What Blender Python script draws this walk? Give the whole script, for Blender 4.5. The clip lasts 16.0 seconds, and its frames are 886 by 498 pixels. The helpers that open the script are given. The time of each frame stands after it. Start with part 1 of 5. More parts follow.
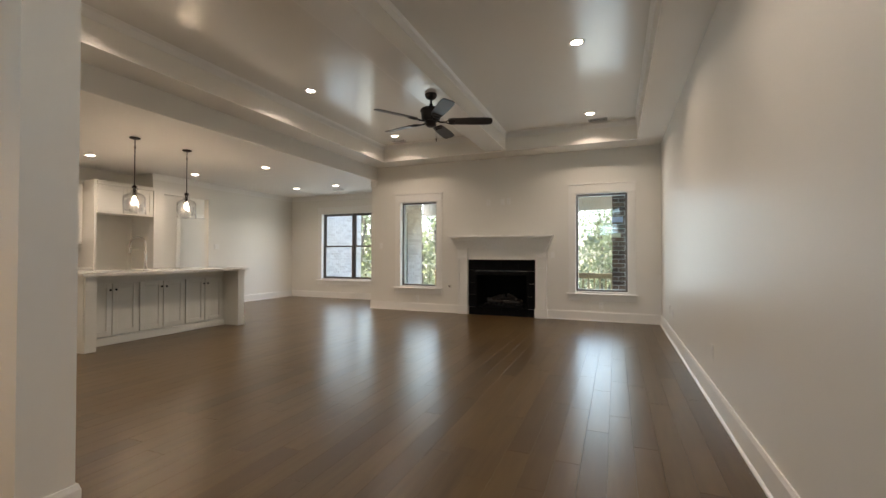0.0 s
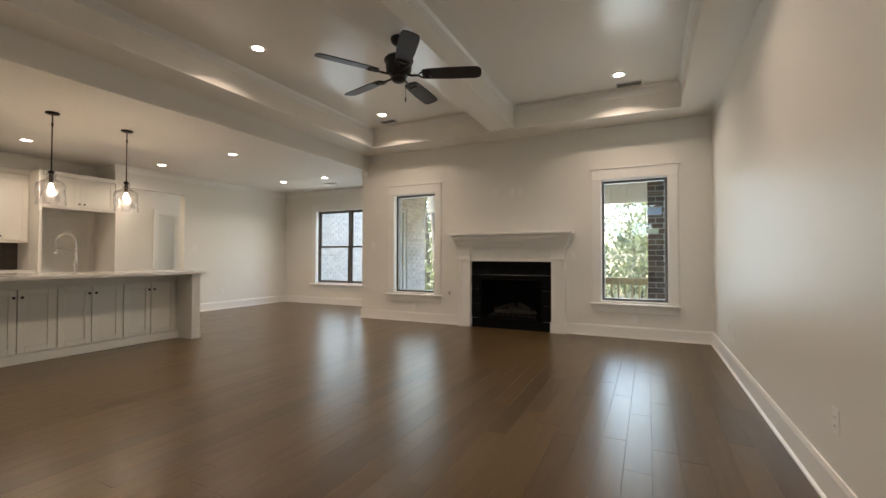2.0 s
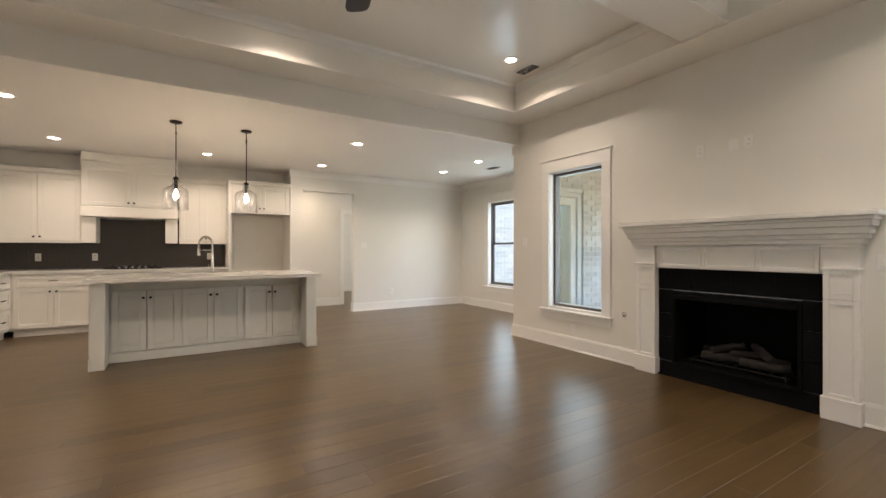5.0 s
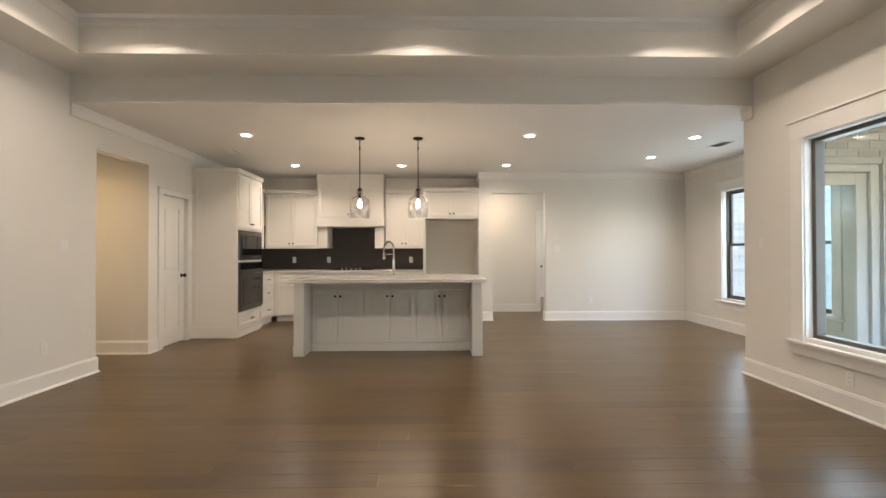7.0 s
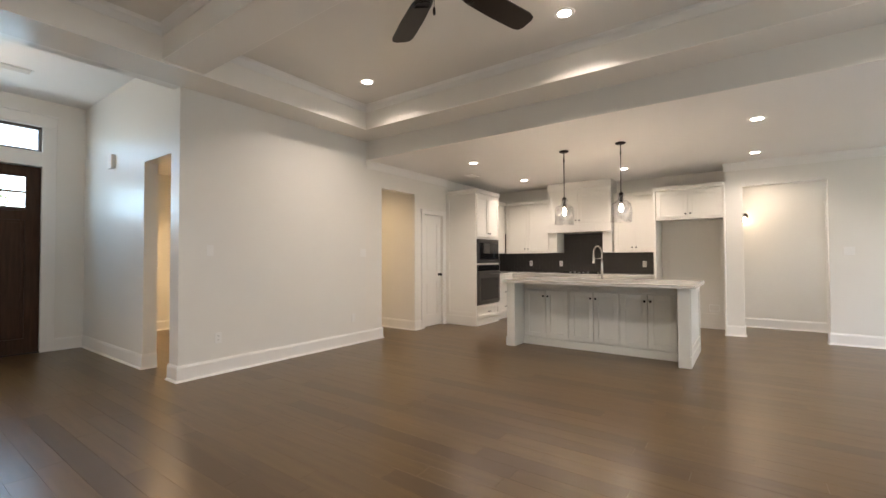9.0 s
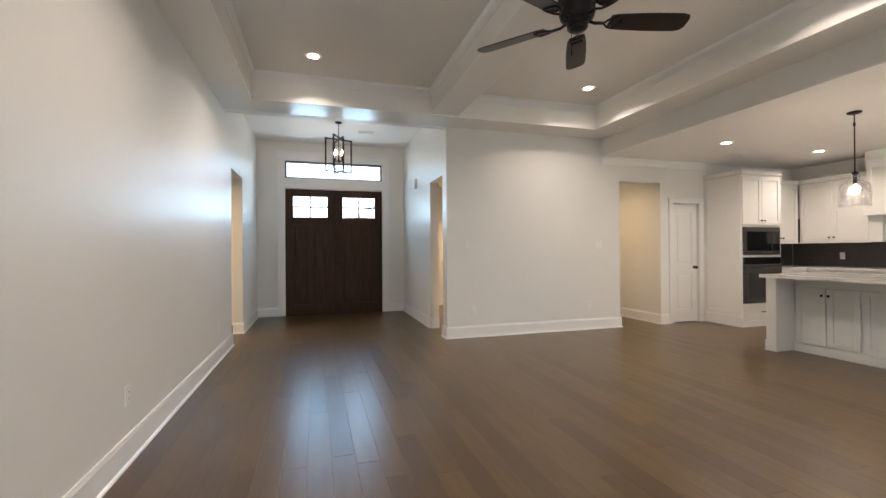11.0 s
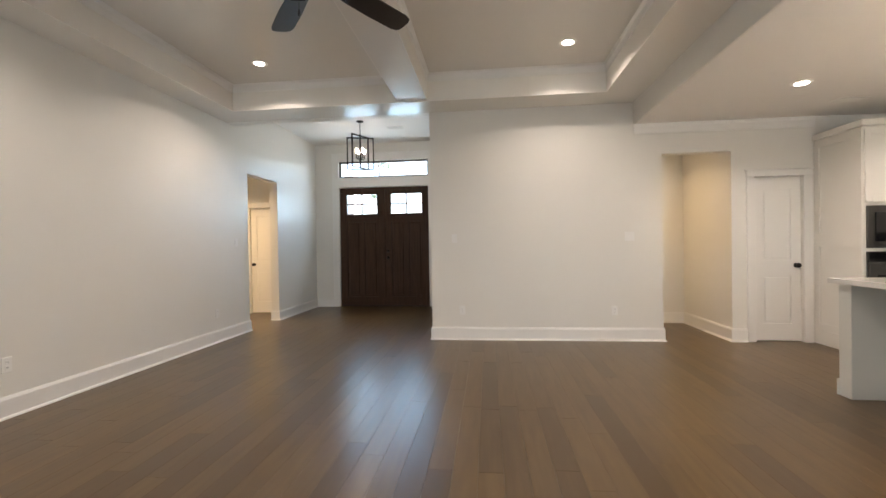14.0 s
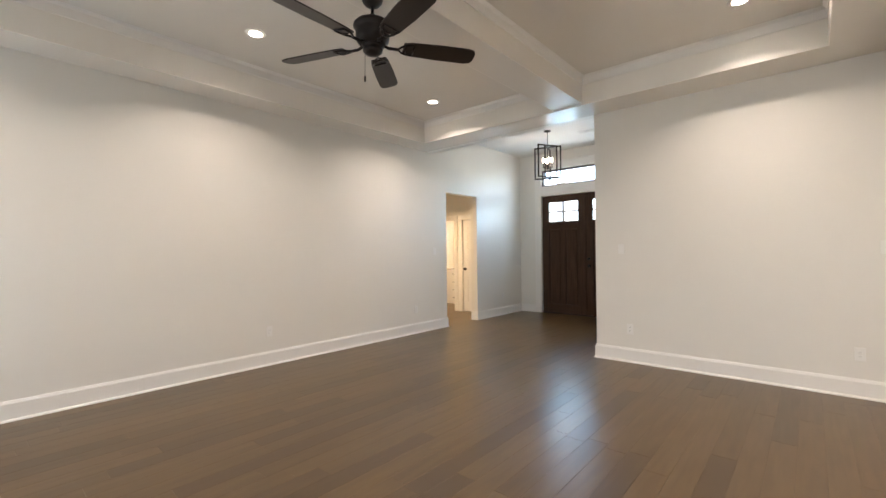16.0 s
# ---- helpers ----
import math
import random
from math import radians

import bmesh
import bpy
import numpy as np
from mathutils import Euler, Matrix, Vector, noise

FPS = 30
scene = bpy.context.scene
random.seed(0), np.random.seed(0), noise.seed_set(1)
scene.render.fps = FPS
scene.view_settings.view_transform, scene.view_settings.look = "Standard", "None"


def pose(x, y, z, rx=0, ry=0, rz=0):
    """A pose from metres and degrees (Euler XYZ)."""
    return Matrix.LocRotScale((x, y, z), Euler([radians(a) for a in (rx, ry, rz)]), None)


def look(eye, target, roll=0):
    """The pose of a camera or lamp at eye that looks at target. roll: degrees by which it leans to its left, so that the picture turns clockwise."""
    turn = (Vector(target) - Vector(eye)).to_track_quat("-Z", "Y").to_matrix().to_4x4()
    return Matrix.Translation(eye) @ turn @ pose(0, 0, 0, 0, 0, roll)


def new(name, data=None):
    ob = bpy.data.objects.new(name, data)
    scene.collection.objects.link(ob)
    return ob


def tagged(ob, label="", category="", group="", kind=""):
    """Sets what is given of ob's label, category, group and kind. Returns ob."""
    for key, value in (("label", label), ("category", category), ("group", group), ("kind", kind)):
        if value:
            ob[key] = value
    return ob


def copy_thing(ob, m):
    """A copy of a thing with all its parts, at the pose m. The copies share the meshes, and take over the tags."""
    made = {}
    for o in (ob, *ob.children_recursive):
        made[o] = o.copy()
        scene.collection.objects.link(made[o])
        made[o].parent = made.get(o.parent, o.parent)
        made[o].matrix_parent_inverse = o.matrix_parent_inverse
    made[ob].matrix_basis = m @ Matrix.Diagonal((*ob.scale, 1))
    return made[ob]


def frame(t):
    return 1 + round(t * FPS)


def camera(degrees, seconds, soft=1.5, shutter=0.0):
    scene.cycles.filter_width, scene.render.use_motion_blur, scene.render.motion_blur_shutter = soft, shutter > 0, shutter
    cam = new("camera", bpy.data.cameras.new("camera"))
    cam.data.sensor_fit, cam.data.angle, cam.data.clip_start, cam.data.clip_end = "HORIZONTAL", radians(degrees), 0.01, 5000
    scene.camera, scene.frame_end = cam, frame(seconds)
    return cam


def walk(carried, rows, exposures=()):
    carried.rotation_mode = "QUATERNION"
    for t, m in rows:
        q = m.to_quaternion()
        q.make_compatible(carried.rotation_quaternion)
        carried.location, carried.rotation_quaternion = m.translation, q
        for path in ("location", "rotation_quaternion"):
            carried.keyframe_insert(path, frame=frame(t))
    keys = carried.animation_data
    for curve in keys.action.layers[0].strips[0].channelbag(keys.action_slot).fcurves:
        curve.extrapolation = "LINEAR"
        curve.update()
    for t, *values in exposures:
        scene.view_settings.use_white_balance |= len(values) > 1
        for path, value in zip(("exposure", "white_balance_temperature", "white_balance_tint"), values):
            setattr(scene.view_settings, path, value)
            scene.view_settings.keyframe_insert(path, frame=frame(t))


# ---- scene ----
cam = camera(92.6, 16.0)
METRES, EYE, TILT, LEAN, TURN = 11.1, 1.207, 0.0, 0.0, 22.2
PATH = [
    (0, (0.367, 0.296, 1.161), (-0.39, 2.147, 1.187), 0.1),
    (0.5, (0.351, 0.621, 1.167), (-0.406, 2.472, 1.193), 0.1),
    (1, (0.307, 0.943, 1.149), (-0.448, 2.795, 1.179), 0.1),
    (1.5, (0.29, 1.308, 1.13), (-0.494, 3.148, 1.164), 0.1),
    (2, (0.31, 1.689, 1.134), (-0.563, 3.488, 1.172), 0.1),
    (2.5, (0.334, 2.073, 1.146), (-0.636, 3.822, 1.181), 0.1),
    (3, (0.372, 2.47, 1.149), (-0.692, 4.163, 1.181), 0.1),
    (3.2, (0.364, 2.606, 1.135), (-0.733, 4.278, 1.17), 0.2),
    (5.3, (0.122, 4.22, 1.247), (-1.656, 5.135, 1.257), -0.0),
    (5.5, (0.072, 4.295, 1.234), (-1.749, 5.122, 1.251), 0.0),
    (6, (-0.078, 4.539, 1.232), (-1.999, 5.095, 1.251), -0.0),
    (6.5, (-0.182, 4.764, 1.247), (-2.162, 5.043, 1.266), -0.1),
    (7, (-0.195, 4.992, 1.254), (-2.194, 5.026, 1.272), -0.1),
    (7.5, (-0.188, 5.273, 1.283), (-2.176, 5.059, 1.3), -0.2),
    (8, (-0.099, 5.526, 1.261), (-2.029, 5.002, 1.298), -0.3),
    (8.5, (0.091, 5.821, 1.254), (-1.717, 4.968, 1.3), -0.4),
    (9, (0.118, 6.089, 1.253), (-1.504, 4.92, 1.294), -0.2),
    (9.5, (0.223, 6.395, 1.222), (-1.159, 4.95, 1.268), -0.4),
    (10, (0.259, 6.676, 1.225), (-0.864, 5.021, 1.262), -0.5),
    (10.2, (0.242, 6.816, 1.233), (-0.766, 5.089, 1.262), -0.5),
    (12.3, (-0.895, 7.247, 1.25), (-1.004, 5.25, 1.259), -0.7),
    (12.5, (-1.07, 7.247, 1.24), (-1.14, 5.248, 1.25), -0.9),
    (13, (-1.579, 7.218, 1.226), (-1.565, 5.218, 1.226), -0.9),
    (13.5, (-2.089, 7.142, 1.239), (-2.002, 5.144, 1.225), -0.9),
    (14, (-2.554, 6.989, 1.245), (-2.341, 5.0, 1.23), -0.9),
    (14.5, (-2.932, 6.761, 1.242), (-2.493, 4.809, 1.224), -0.9),
    (15, (-3.244, 6.563, 1.216), (-2.499, 4.708, 1.207), -0.9),
    (15.5, (-3.528, 6.541, 1.258), (-2.464, 4.847, 1.258), -0.8),
    (16, (-3.823, 6.63, 1.331), (-2.511, 5.12, 1.343), -0.6),
]
walk(cam, [(t, look(eye, target, roll)) for t, eye, target, roll in PATH],
     [(0.0, 3.39, 7350, 16), (3.0, 3.47, 7500, 16), (5.5, 3.85, 7130, 16), (6.5, 3.81, 7080, 16), (7.5, 3.87, 6980, 16), (8.5, 3.87, 6800, 16), (9.0, 3.96, 6770, 16), (10.0, 3.88, 6570, 16), (12.5, 4.01, 6620, 16), (14.0, 4.00, 6770, 16), (15.5, 4.17, 6770, 16), (16.0, 4.20, 6770, 16)])

# ---- world and sun ----
world = bpy.data.worlds.new("sky")
scene.world = world
world.use_nodes = True
wn = world.node_tree.nodes
sky = wn.new("ShaderNodeTexSky")
sky.sky_type = "NISHITA"
sky.sun_disc = False
sky.sun_elevation, sky.sun_rotation = radians(56), radians(268)
sky.air_density, sky.dust_density, sky.ozone_density = 1.0, 2.5, 1.2
wn["Background"].inputs["Strength"].default_value = 0.15
world.node_tree.links.new(sky.outputs[0], wn["Background"].inputs["Color"])
sun = new("sun", bpy.data.lights.new("sun", "SUN"))
sun.data.energy, sun.data.angle, sun.data.color = 2.2, radians(8), (1.0, 0.95, 0.88)
sun.matrix_world = look((0, 0, 30), (20, 0.6, 0))
LED, BULB = 39.5, 40.0          # radiance of the ceiling cans and of the bare bulbs
CANDLE = 13.0                   # radiance of the lantern's candle bulbs


def daylight(centre, inward, w, h, radiance, color=(0.70, 0.86, 1.0)):
    """The sky's light in a window's opening: w by h, shining inward."""
    lamp = new("window_daylight", bpy.data.lights.new("window_daylight", "AREA"))
    lamp.data.shape, lamp.data.size, lamp.data.size_y, lamp.data.color = "RECTANGLE", w, h, color
    lamp.data.energy = math.pi * w * h * radiance
    lamp.matrix_world = look(centre, tuple(c + d for c, d in zip(centre, inward)))


daylight((-3.415, 8.347, 1.375), (0, -1, 0), 0.74, 1.66, 0.24)
daylight((0.125, 8.347, 1.375), (0, -1, 0), 0.78, 1.66, 0.39)
daylight((-6.04, 9.797, 1.375), (0, -1, 0), 1.82, 1.66, 0.23)
# added daylight in an unseen hallway window, to tint the hall blue
daylight((-8.7, 9.49, 1.55), (0, -1, 0), 0.56, 1.26, 0.6)
# added lamp at an unseen bedroom window, brightening the open door
daylight((-12.29, 6.35, 1.4), (1, 0, 0), 1.45, 1.55, 0.8)
daylight((-0.395, -1.78, 2.872), (0, 1, 0), 1.82, 0.27, 0.13, (0.52, 0.76, 1.0))
for dx in (0.0805, -0.8695):
    daylight((dx, -1.76, 2.145), (0, 1, 0), 0.64, 0.40, 1.1, (0.46, 0.76, 1.0))
WARM = (1.0, 0.895, 0.79)


# ---- materials ----
def nodes_of(name):
    m = bpy.data.materials.new(name)
    m.use_nodes = True
    t = m.node_tree
    return m, t.nodes, t.links, t.nodes["Principled BSDF"]


def noise_node(n, l, scale, detail=4.0, coord="Object", stretch=None):
    tc = n.new("ShaderNodeTexCoord")
    nz = n.new("ShaderNodeTexNoise")
    nz.inputs["Scale"].default_value, nz.inputs["Detail"].default_value = scale, detail
    if stretch:
        mp = n.new("ShaderNodeMapping")
        mp.inputs["Scale"].default_value = stretch
        l.new(tc.outputs[coord], mp.inputs["Vector"])
        l.new(mp.outputs[0], nz.inputs["Vector"])
    else:
        l.new(tc.outputs[coord], nz.inputs["Vector"])
    return nz


def surface(name, color, rough=0.5, metal=0.0, vary=0.06, scale=2.0, fine=120.0, bump=0.08, rvary=0.08, stretch=None, coat=0.0, dist=0.002, spec=0.5):
    """A plain finish with large and fine variation of tone, gloss and relief."""
    m, n, l, b = nodes_of(name)
    big, small = noise_node(n, l, scale, 5, stretch=stretch), noise_node(n, l, fine, 3, stretch=stretch)
    mix = n.new("ShaderNodeMix")
    mix.data_type = "RGBA"
    mix.inputs["A"].default_value = (*[c * (1 - vary) for c in color], 1)
    mix.inputs["B"].default_value = (*[min(1, c * (1 + vary)) for c in color], 1)
    l.new(big.outputs["Fac"], mix.inputs["Factor"])
    l.new(mix.outputs["Result"], b.inputs["Base Color"])
    rr = n.new("ShaderNodeMapRange")
    rr.inputs["To Min"].default_value, rr.inputs["To Max"].default_value = max(0.02, rough - rvary), rough + rvary
    l.new(big.outputs["Fac"], rr.inputs["Value"])
    l.new(rr.outputs[0], b.inputs["Roughness"])
    b.inputs["Metallic"].default_value = metal
    b.inputs["Coat Weight"].default_value, b.inputs["Specular IOR Level"].default_value = coat, spec
    if bump:
        bp = n.new("ShaderNodeBump")
        bp.inputs["Strength"].default_value, bp.inputs["Distance"].default_value = bump, dist
        l.new(small.outputs["Fac"], bp.inputs["Height"])
        l.new(bp.outputs[0], b.inputs["Normal"])
    return m


def glow(name, color, strength, lamp=True):
    m, n, l, b = nodes_of(name)
    m.cycles.emission_sampling = "AUTO" if lamp else "NONE"
    b.inputs["Base Color"].default_value = (0.8, 0.8, 0.8, 1)
    b.inputs["Emission Color"].default_value = (*color, 1)
    b.inputs["Emission Strength"].default_value = strength
    return m


def pane_glass(name, tint=(1, 1, 1), least=0.035, most=0.7):
    """Thin clear glass: it lets light straight through and mirrors more towards grazing angles."""
    m, n, l, b = nodes_of(name)
    n.remove(b)
    tr, gl, lw, mx = n.new("ShaderNodeBsdfTransparent"), n.new("ShaderNodeBsdfGlossy"), n.new("ShaderNodeLayerWeight"), n.new("ShaderNodeMixShader")
    tr.inputs["Color"].default_value = (*tint, 1)
    gl.inputs["Roughness"].default_value = 0.01
    pw, ma = n.new("ShaderNodeMath"), n.new("ShaderNodeMath")
    pw.operation, pw.inputs[1].default_value = "POWER", 5.0
    ma.operation, ma.inputs[1].default_value, ma.inputs[2].default_value = "MULTIPLY_ADD", most, least
    l.new(lw.outputs["Facing"], pw.inputs[0])
    l.new(pw.outputs[0], ma.inputs[0])
    l.new(ma.outputs[0], mx.inputs[0])
    l.new(tr.outputs[0], mx.inputs[1])
    l.new(gl.outputs[0], mx.inputs[2])
    l.new(mx.outputs[0], n["Material Output"].inputs["Surface"])
    return m


def plank_material():
    m, n, l, b = nodes_of("stained hardwood")
    info, geo, add, fr = n.new("ShaderNodeObjectInfo"), n.new("ShaderNodeNewGeometry"), n.new("ShaderNodeMath"), n.new("ShaderNodeMath")
    fr.operation = "FRACT"
    l.new(info.outputs["Random"], add.inputs[0])
    l.new(geo.outputs["Random Per Island"], add.inputs[1])
    l.new(add.outputs[0], fr.inputs[0])
    tc, off, mp = n.new("ShaderNodeTexCoord"), n.new("ShaderNodeVectorMath"), n.new("ShaderNodeMapping")
    wr = n.new("ShaderNodeCombineXYZ")
    sc = n.new("ShaderNodeMath")
    sc.operation, sc.inputs[1].default_value = "MULTIPLY", 37.0
    l.new(fr.outputs[0], sc.inputs[0])
    l.new(sc.outputs[0], wr.inputs[0])
    l.new(sc.outputs[0], wr.inputs[1])
    l.new(geo.outputs["Position"], off.inputs[0])
    l.new(wr.outputs[0], off.inputs[1])
    l.new(off.outputs[0], mp.inputs["Vector"])
    mp.inputs["Scale"].default_value = (10, 0.9, 1)
    grain, cloud = n.new("ShaderNodeTexNoise"), n.new("ShaderNodeTexNoise")
    grain.inputs["Scale"].default_value, grain.inputs["Detail"].default_value, grain.inputs["Distortion"].default_value = 2.2, 5, 0.0
    l.new(mp.outputs[0], grain.inputs["Vector"])
    cloud.inputs["Scale"].default_value, cloud.inputs["Detail"].default_value = 3.5, 3
    l.new(geo.outputs["Position"], cloud.inputs["Vector"])
    ramp = n.new("ShaderNodeValToRGB")
    e = ramp.color_ramp.elements
    e[0].position, e[0].color = 0.3, (0.066, 0.039, 0.016, 1)
    e[1].position, e[1].color = 0.75, (0.130, 0.081, 0.034, 1)
    mx1 = n.new("ShaderNodeMath")
    mx1.operation, mx1.inputs[1].default_value = "MULTIPLY_ADD", -0.34
    few = n.new("ShaderNodeMath")           # a few boards are clearly darker
    few.operation, few.inputs[1].default_value = "POWER", 3.0
    l.new(fr.outputs[0], few.inputs[0])
    l.new(few.outputs[0], mx1.inputs[0])
    half = n.new("ShaderNodeMath")
    half.operation, half.inputs[1].default_value, half.inputs[2].default_value = "MULTIPLY_ADD", 0.5, 0.27
    l.new(grain.outputs["Fac"], half.inputs[0])
    l.new(half.outputs[0], mx1.inputs[2])
    l.new(mx1.outputs[0], ramp.inputs["Fac"])
    l.new(ramp.outputs[0], b.inputs["Base Color"])
    rr = n.new("ShaderNodeMapRange")
    rr.inputs["To Min"].default_value, rr.inputs["To Max"].default_value = 0.27, 0.31
    l.new(cloud.outputs["Fac"], rr.inputs["Value"])
    l.new(rr.outputs[0], b.inputs["Roughness"])
    # hand scraped: long shallow waves across the boards
    wav = n.new("ShaderNodeMapping")
    wav.inputs["Scale"].default_value = (24, 1.6, 1)
    l.new(geo.outputs["Position"], wav.inputs["Vector"])
    scr = n.new("ShaderNodeTexNoise")
    scr.inputs["Scale"].default_value, scr.inputs["Detail"].default_value = 1.0, 2
    l.new(wav.outputs[0], scr.inputs["Vector"])
    bp, bp2 = n.new("ShaderNodeBump"), n.new("ShaderNodeBump")
    bp.inputs["Strength"].default_value, bp.inputs["Distance"].default_value = 0.085, 0.004
    bp2.inputs["Strength"].default_value, bp2.inputs["Distance"].default_value = 0.02, 0.001
    l.new(scr.outputs["Fac"], bp.inputs["Height"])
    l.new(grain.outputs["Fac"], bp2.inputs["Height"])
    l.new(bp.outputs[0], bp2.inputs["Normal"])
    l.new(bp2.outputs[0], b.inputs["Normal"])
    b.inputs["Specular IOR Level"].default_value = 0.44
    return m


def brick_material(name, a, bcol):
    m, n, l, b = nodes_of(name)
    info, geo, add = n.new("ShaderNodeObjectInfo"), n.new("ShaderNodeNewGeometry"), n.new("ShaderNodeMath")
    l.new(info.outputs["Random"], add.inputs[0])
    l.new(geo.outputs["Random Per Island"], add.inputs[1])
    fr = n.new("ShaderNodeMath")
    fr.operation = "FRACT"
    l.new(add.outputs[0], fr.inputs[0])
    nz = noise_node(n, l, 28, 6)
    ad2 = n.new("ShaderNodeMath")
    ad2.operation, ad2.inputs[1].default_value = "MULTIPLY_ADD", 0.7
    l.new(fr.outputs[0], ad2.inputs[0])
    sub = n.new("ShaderNodeMath")
    sub.operation, sub.inputs[1].default_value = "MULTIPLY", 0.35
    l.new(nz.outputs["Fac"], sub.inputs[0])
    l.new(sub.outputs[0], ad2.inputs[2])
    ramp = n.new("ShaderNodeValToRGB")
    ramp.color_ramp.elements[0].color, ramp.color_ramp.elements[1].color = (*a, 1), (*bcol, 1)
    ramp.color_ramp.elements[0].position, ramp.color_ramp.elements[1].position = 0.1, 0.9
    l.new(ad2.outputs[0], ramp.inputs["Fac"])
    l.new(ramp.outputs[0], b.inputs["Base Color"])
    b.inputs["Roughness"].default_value = 0.85
    bp = n.new("ShaderNodeBump")
    bp.inputs["Strength"].default_value, bp.inputs["Distance"].default_value = 0.5, 0.004
    l.new(nz.outputs["Fac"], bp.inputs["Height"])
    l.new(bp.outputs[0], b.inputs["Normal"])
    return m


WALL = surface("satin wall paint", (0.75, 0.73, 0.68), 0.40, vary=0.025, scale=0.8, fine=160, bump=0.10, rvary=0.05, dist=0.001)
CEIL = surface("ceiling paint", (0.78, 0.75, 0.69), 0.20, vary=0.03, scale=0.7, fine=90, bump=0.05, rvary=0.03, dist=0.001)
SOFFIT = surface("satin soffit paint", (0.80, 0.77, 0.71), 0.22, vary=0.03, scale=0.7, fine=90, bump=0.04, rvary=0.03, dist=0.001)
KCEIL = surface("flat ceiling paint", (0.82, 0.80, 0.77), 0.68, vary=0.03, scale=0.7, fine=90, bump=0.08, rvary=0.05, dist=0.001)
TRIM = surface("white trim enamel", (0.80, 0.785, 0.75), 0.35, vary=0.02, scale=2, fine=60, bump=0.03, rvary=0.05, dist=0.001)
CAB = surface("white cabinet enamel", (0.78, 0.755, 0.70), 0.35, vary=0.025, scale=1.6, fine=70, bump=0.03, rvary=0.05, dist=0.001)
ISLE = surface("pale grey island enamel", (0.66, 0.66, 0.615), 0.35, vary=0.025, scale=1.6, fine=70, bump=0.03, rvary=0.05, dist=0.001)
WOOD = plank_material()
JOINT = surface("floor joint", (0.06, 0.035, 0.018), 0.7, vary=0.1)
DOORWOOD = surface("dark walnut stain", (0.058, 0.031, 0.019), 0.42, vary=0.65, scale=4, fine=30, bump=0.2, stretch=(9, 9, 0.7), spec=0.13)
BLADE = surface("dark blade veneer", (0.018, 0.012, 0.010), 0.38, vary=0.3, scale=8, fine=60, bump=0.06)
BRONZE = surface("oil rubbed bronze", (0.022, 0.017, 0.015), 0.42, metal=0.6, vary=0.25, scale=20, bump=0.05)
BLACK = surface("black hardware", (0.012, 0.011, 0.010), 0.4, metal=0.4, vary=0.2, scale=30, bump=0.02)
STEEL = surface("brushed stainless", (0.42, 0.41, 0.39), 0.38, metal=1.0, vary=0.06, scale=4, fine=40, bump=0.05, stretch=(1, 1, 30))
DARKSTEEL = surface("black stainless", (0.10, 0.095, 0.09), 0.38, metal=0.9, vary=0.08, scale=4, fine=40, bump=0.04)
BLACKGLASS = surface("black appliance glass", (0.006, 0.006, 0.007), 0.06, vary=0.2, scale=3, bump=0.0, rvary=0.02)
CHROME = surface("brushed nickel", (0.62, 0.60, 0.57), 0.17, metal=1.0, vary=0.04, bump=0.0)
QUARTZ = surface("pale quartz", (0.70, 0.68, 0.64), 0.12, vary=0.08, scale=5, fine=40, bump=0.0, rvary=0.03)
SPLASH = surface("charcoal glazed tile", (0.045, 0.040, 0.036), 0.38, vary=0.25, scale=14, fine=60, bump=0.04)
GROUT = surface("charcoal grout", (0.07, 0.062, 0.055), 0.8, vary=0.1)
SLATE = surface("black slate", (0.006, 0.006, 0.0065), 0.6, vary=0.5, scale=6, fine=26, bump=0.5, dist=0.006, spec=0.05)
SOOT = surface("black firebox steel", (0.003, 0.003, 0.003), 0.7, spec=0.1, vary=0.3, scale=8, bump=0.1)
LOG = surface("ceramic log", (0.022, 0.017, 0.014), 0.9, vary=0.7, scale=12, fine=40, bump=0.6, dist=0.006)
PLASTIC = surface("white plastic plate", (0.80, 0.79, 0.76), 0.58, vary=0.02, bump=0.0)
FRAMEDARK = surface("bronze window frame", (0.11, 0.095, 0.085), 0.45, metal=0.2, vary=0.12, scale=6, bump=0.03)
GLASS = pane_glass("window glass", (0.91, 0.975, 0.99))
SHADE = pane_glass("clear seeded glass", (0.985, 0.98, 0.975), 0.10, 0.9)
_n, _l = SHADE.node_tree.nodes, SHADE.node_tree.links
_streak, _ramp = noise_node(_n, _l, 19.0, 1.5, stretch=(1.0, 1.0, 0.6)), _n.new("ShaderNodeValToRGB")     # tint streaks stand in for light bent by ripples in the blown glass
_ramp.color_ramp.elements[0].position, _ramp.color_ramp.elements[0].color = 0.40, (0.90, 0.895, 0.89, 1)
_ramp.color_ramp.elements[1].position, _ramp.color_ramp.elements[1].color = 0.60, (1, 1, 1, 1)
_l.new(_streak.outputs["Fac"], _ramp.inputs["Fac"])
for _b in _n:
    if _b.type == "BSDF_TRANSPARENT":
        _l.new(_ramp.outputs[0], _b.inputs["Color"])
LEDGLOW = glow("led lens", WARM, 3.0, False)
FILAMENT = glow("white hot filament", (1.0, 0.82, 0.60), BULB * 9)
ENVELOPE, _n, _l, _b = nodes_of("clear bulb envelope")
_t, _e, _m = _n.new("ShaderNodeBsdfTransparent"), _n.new("ShaderNodeEmission"), _n.new("ShaderNodeMixShader")
_e.inputs["Color"].default_value, _e.inputs["Strength"].default_value = (1.0, 0.84, 0.66, 1), 5.0
_m.inputs[0].default_value = 0.5
_l.new(_t.outputs[0], _m.inputs[1])
_l.new(_e.outputs[0], _m.inputs[2])
_l.new(_m.outputs[0], _n["Material Output"].inputs["Surface"])
_n.remove(_b)
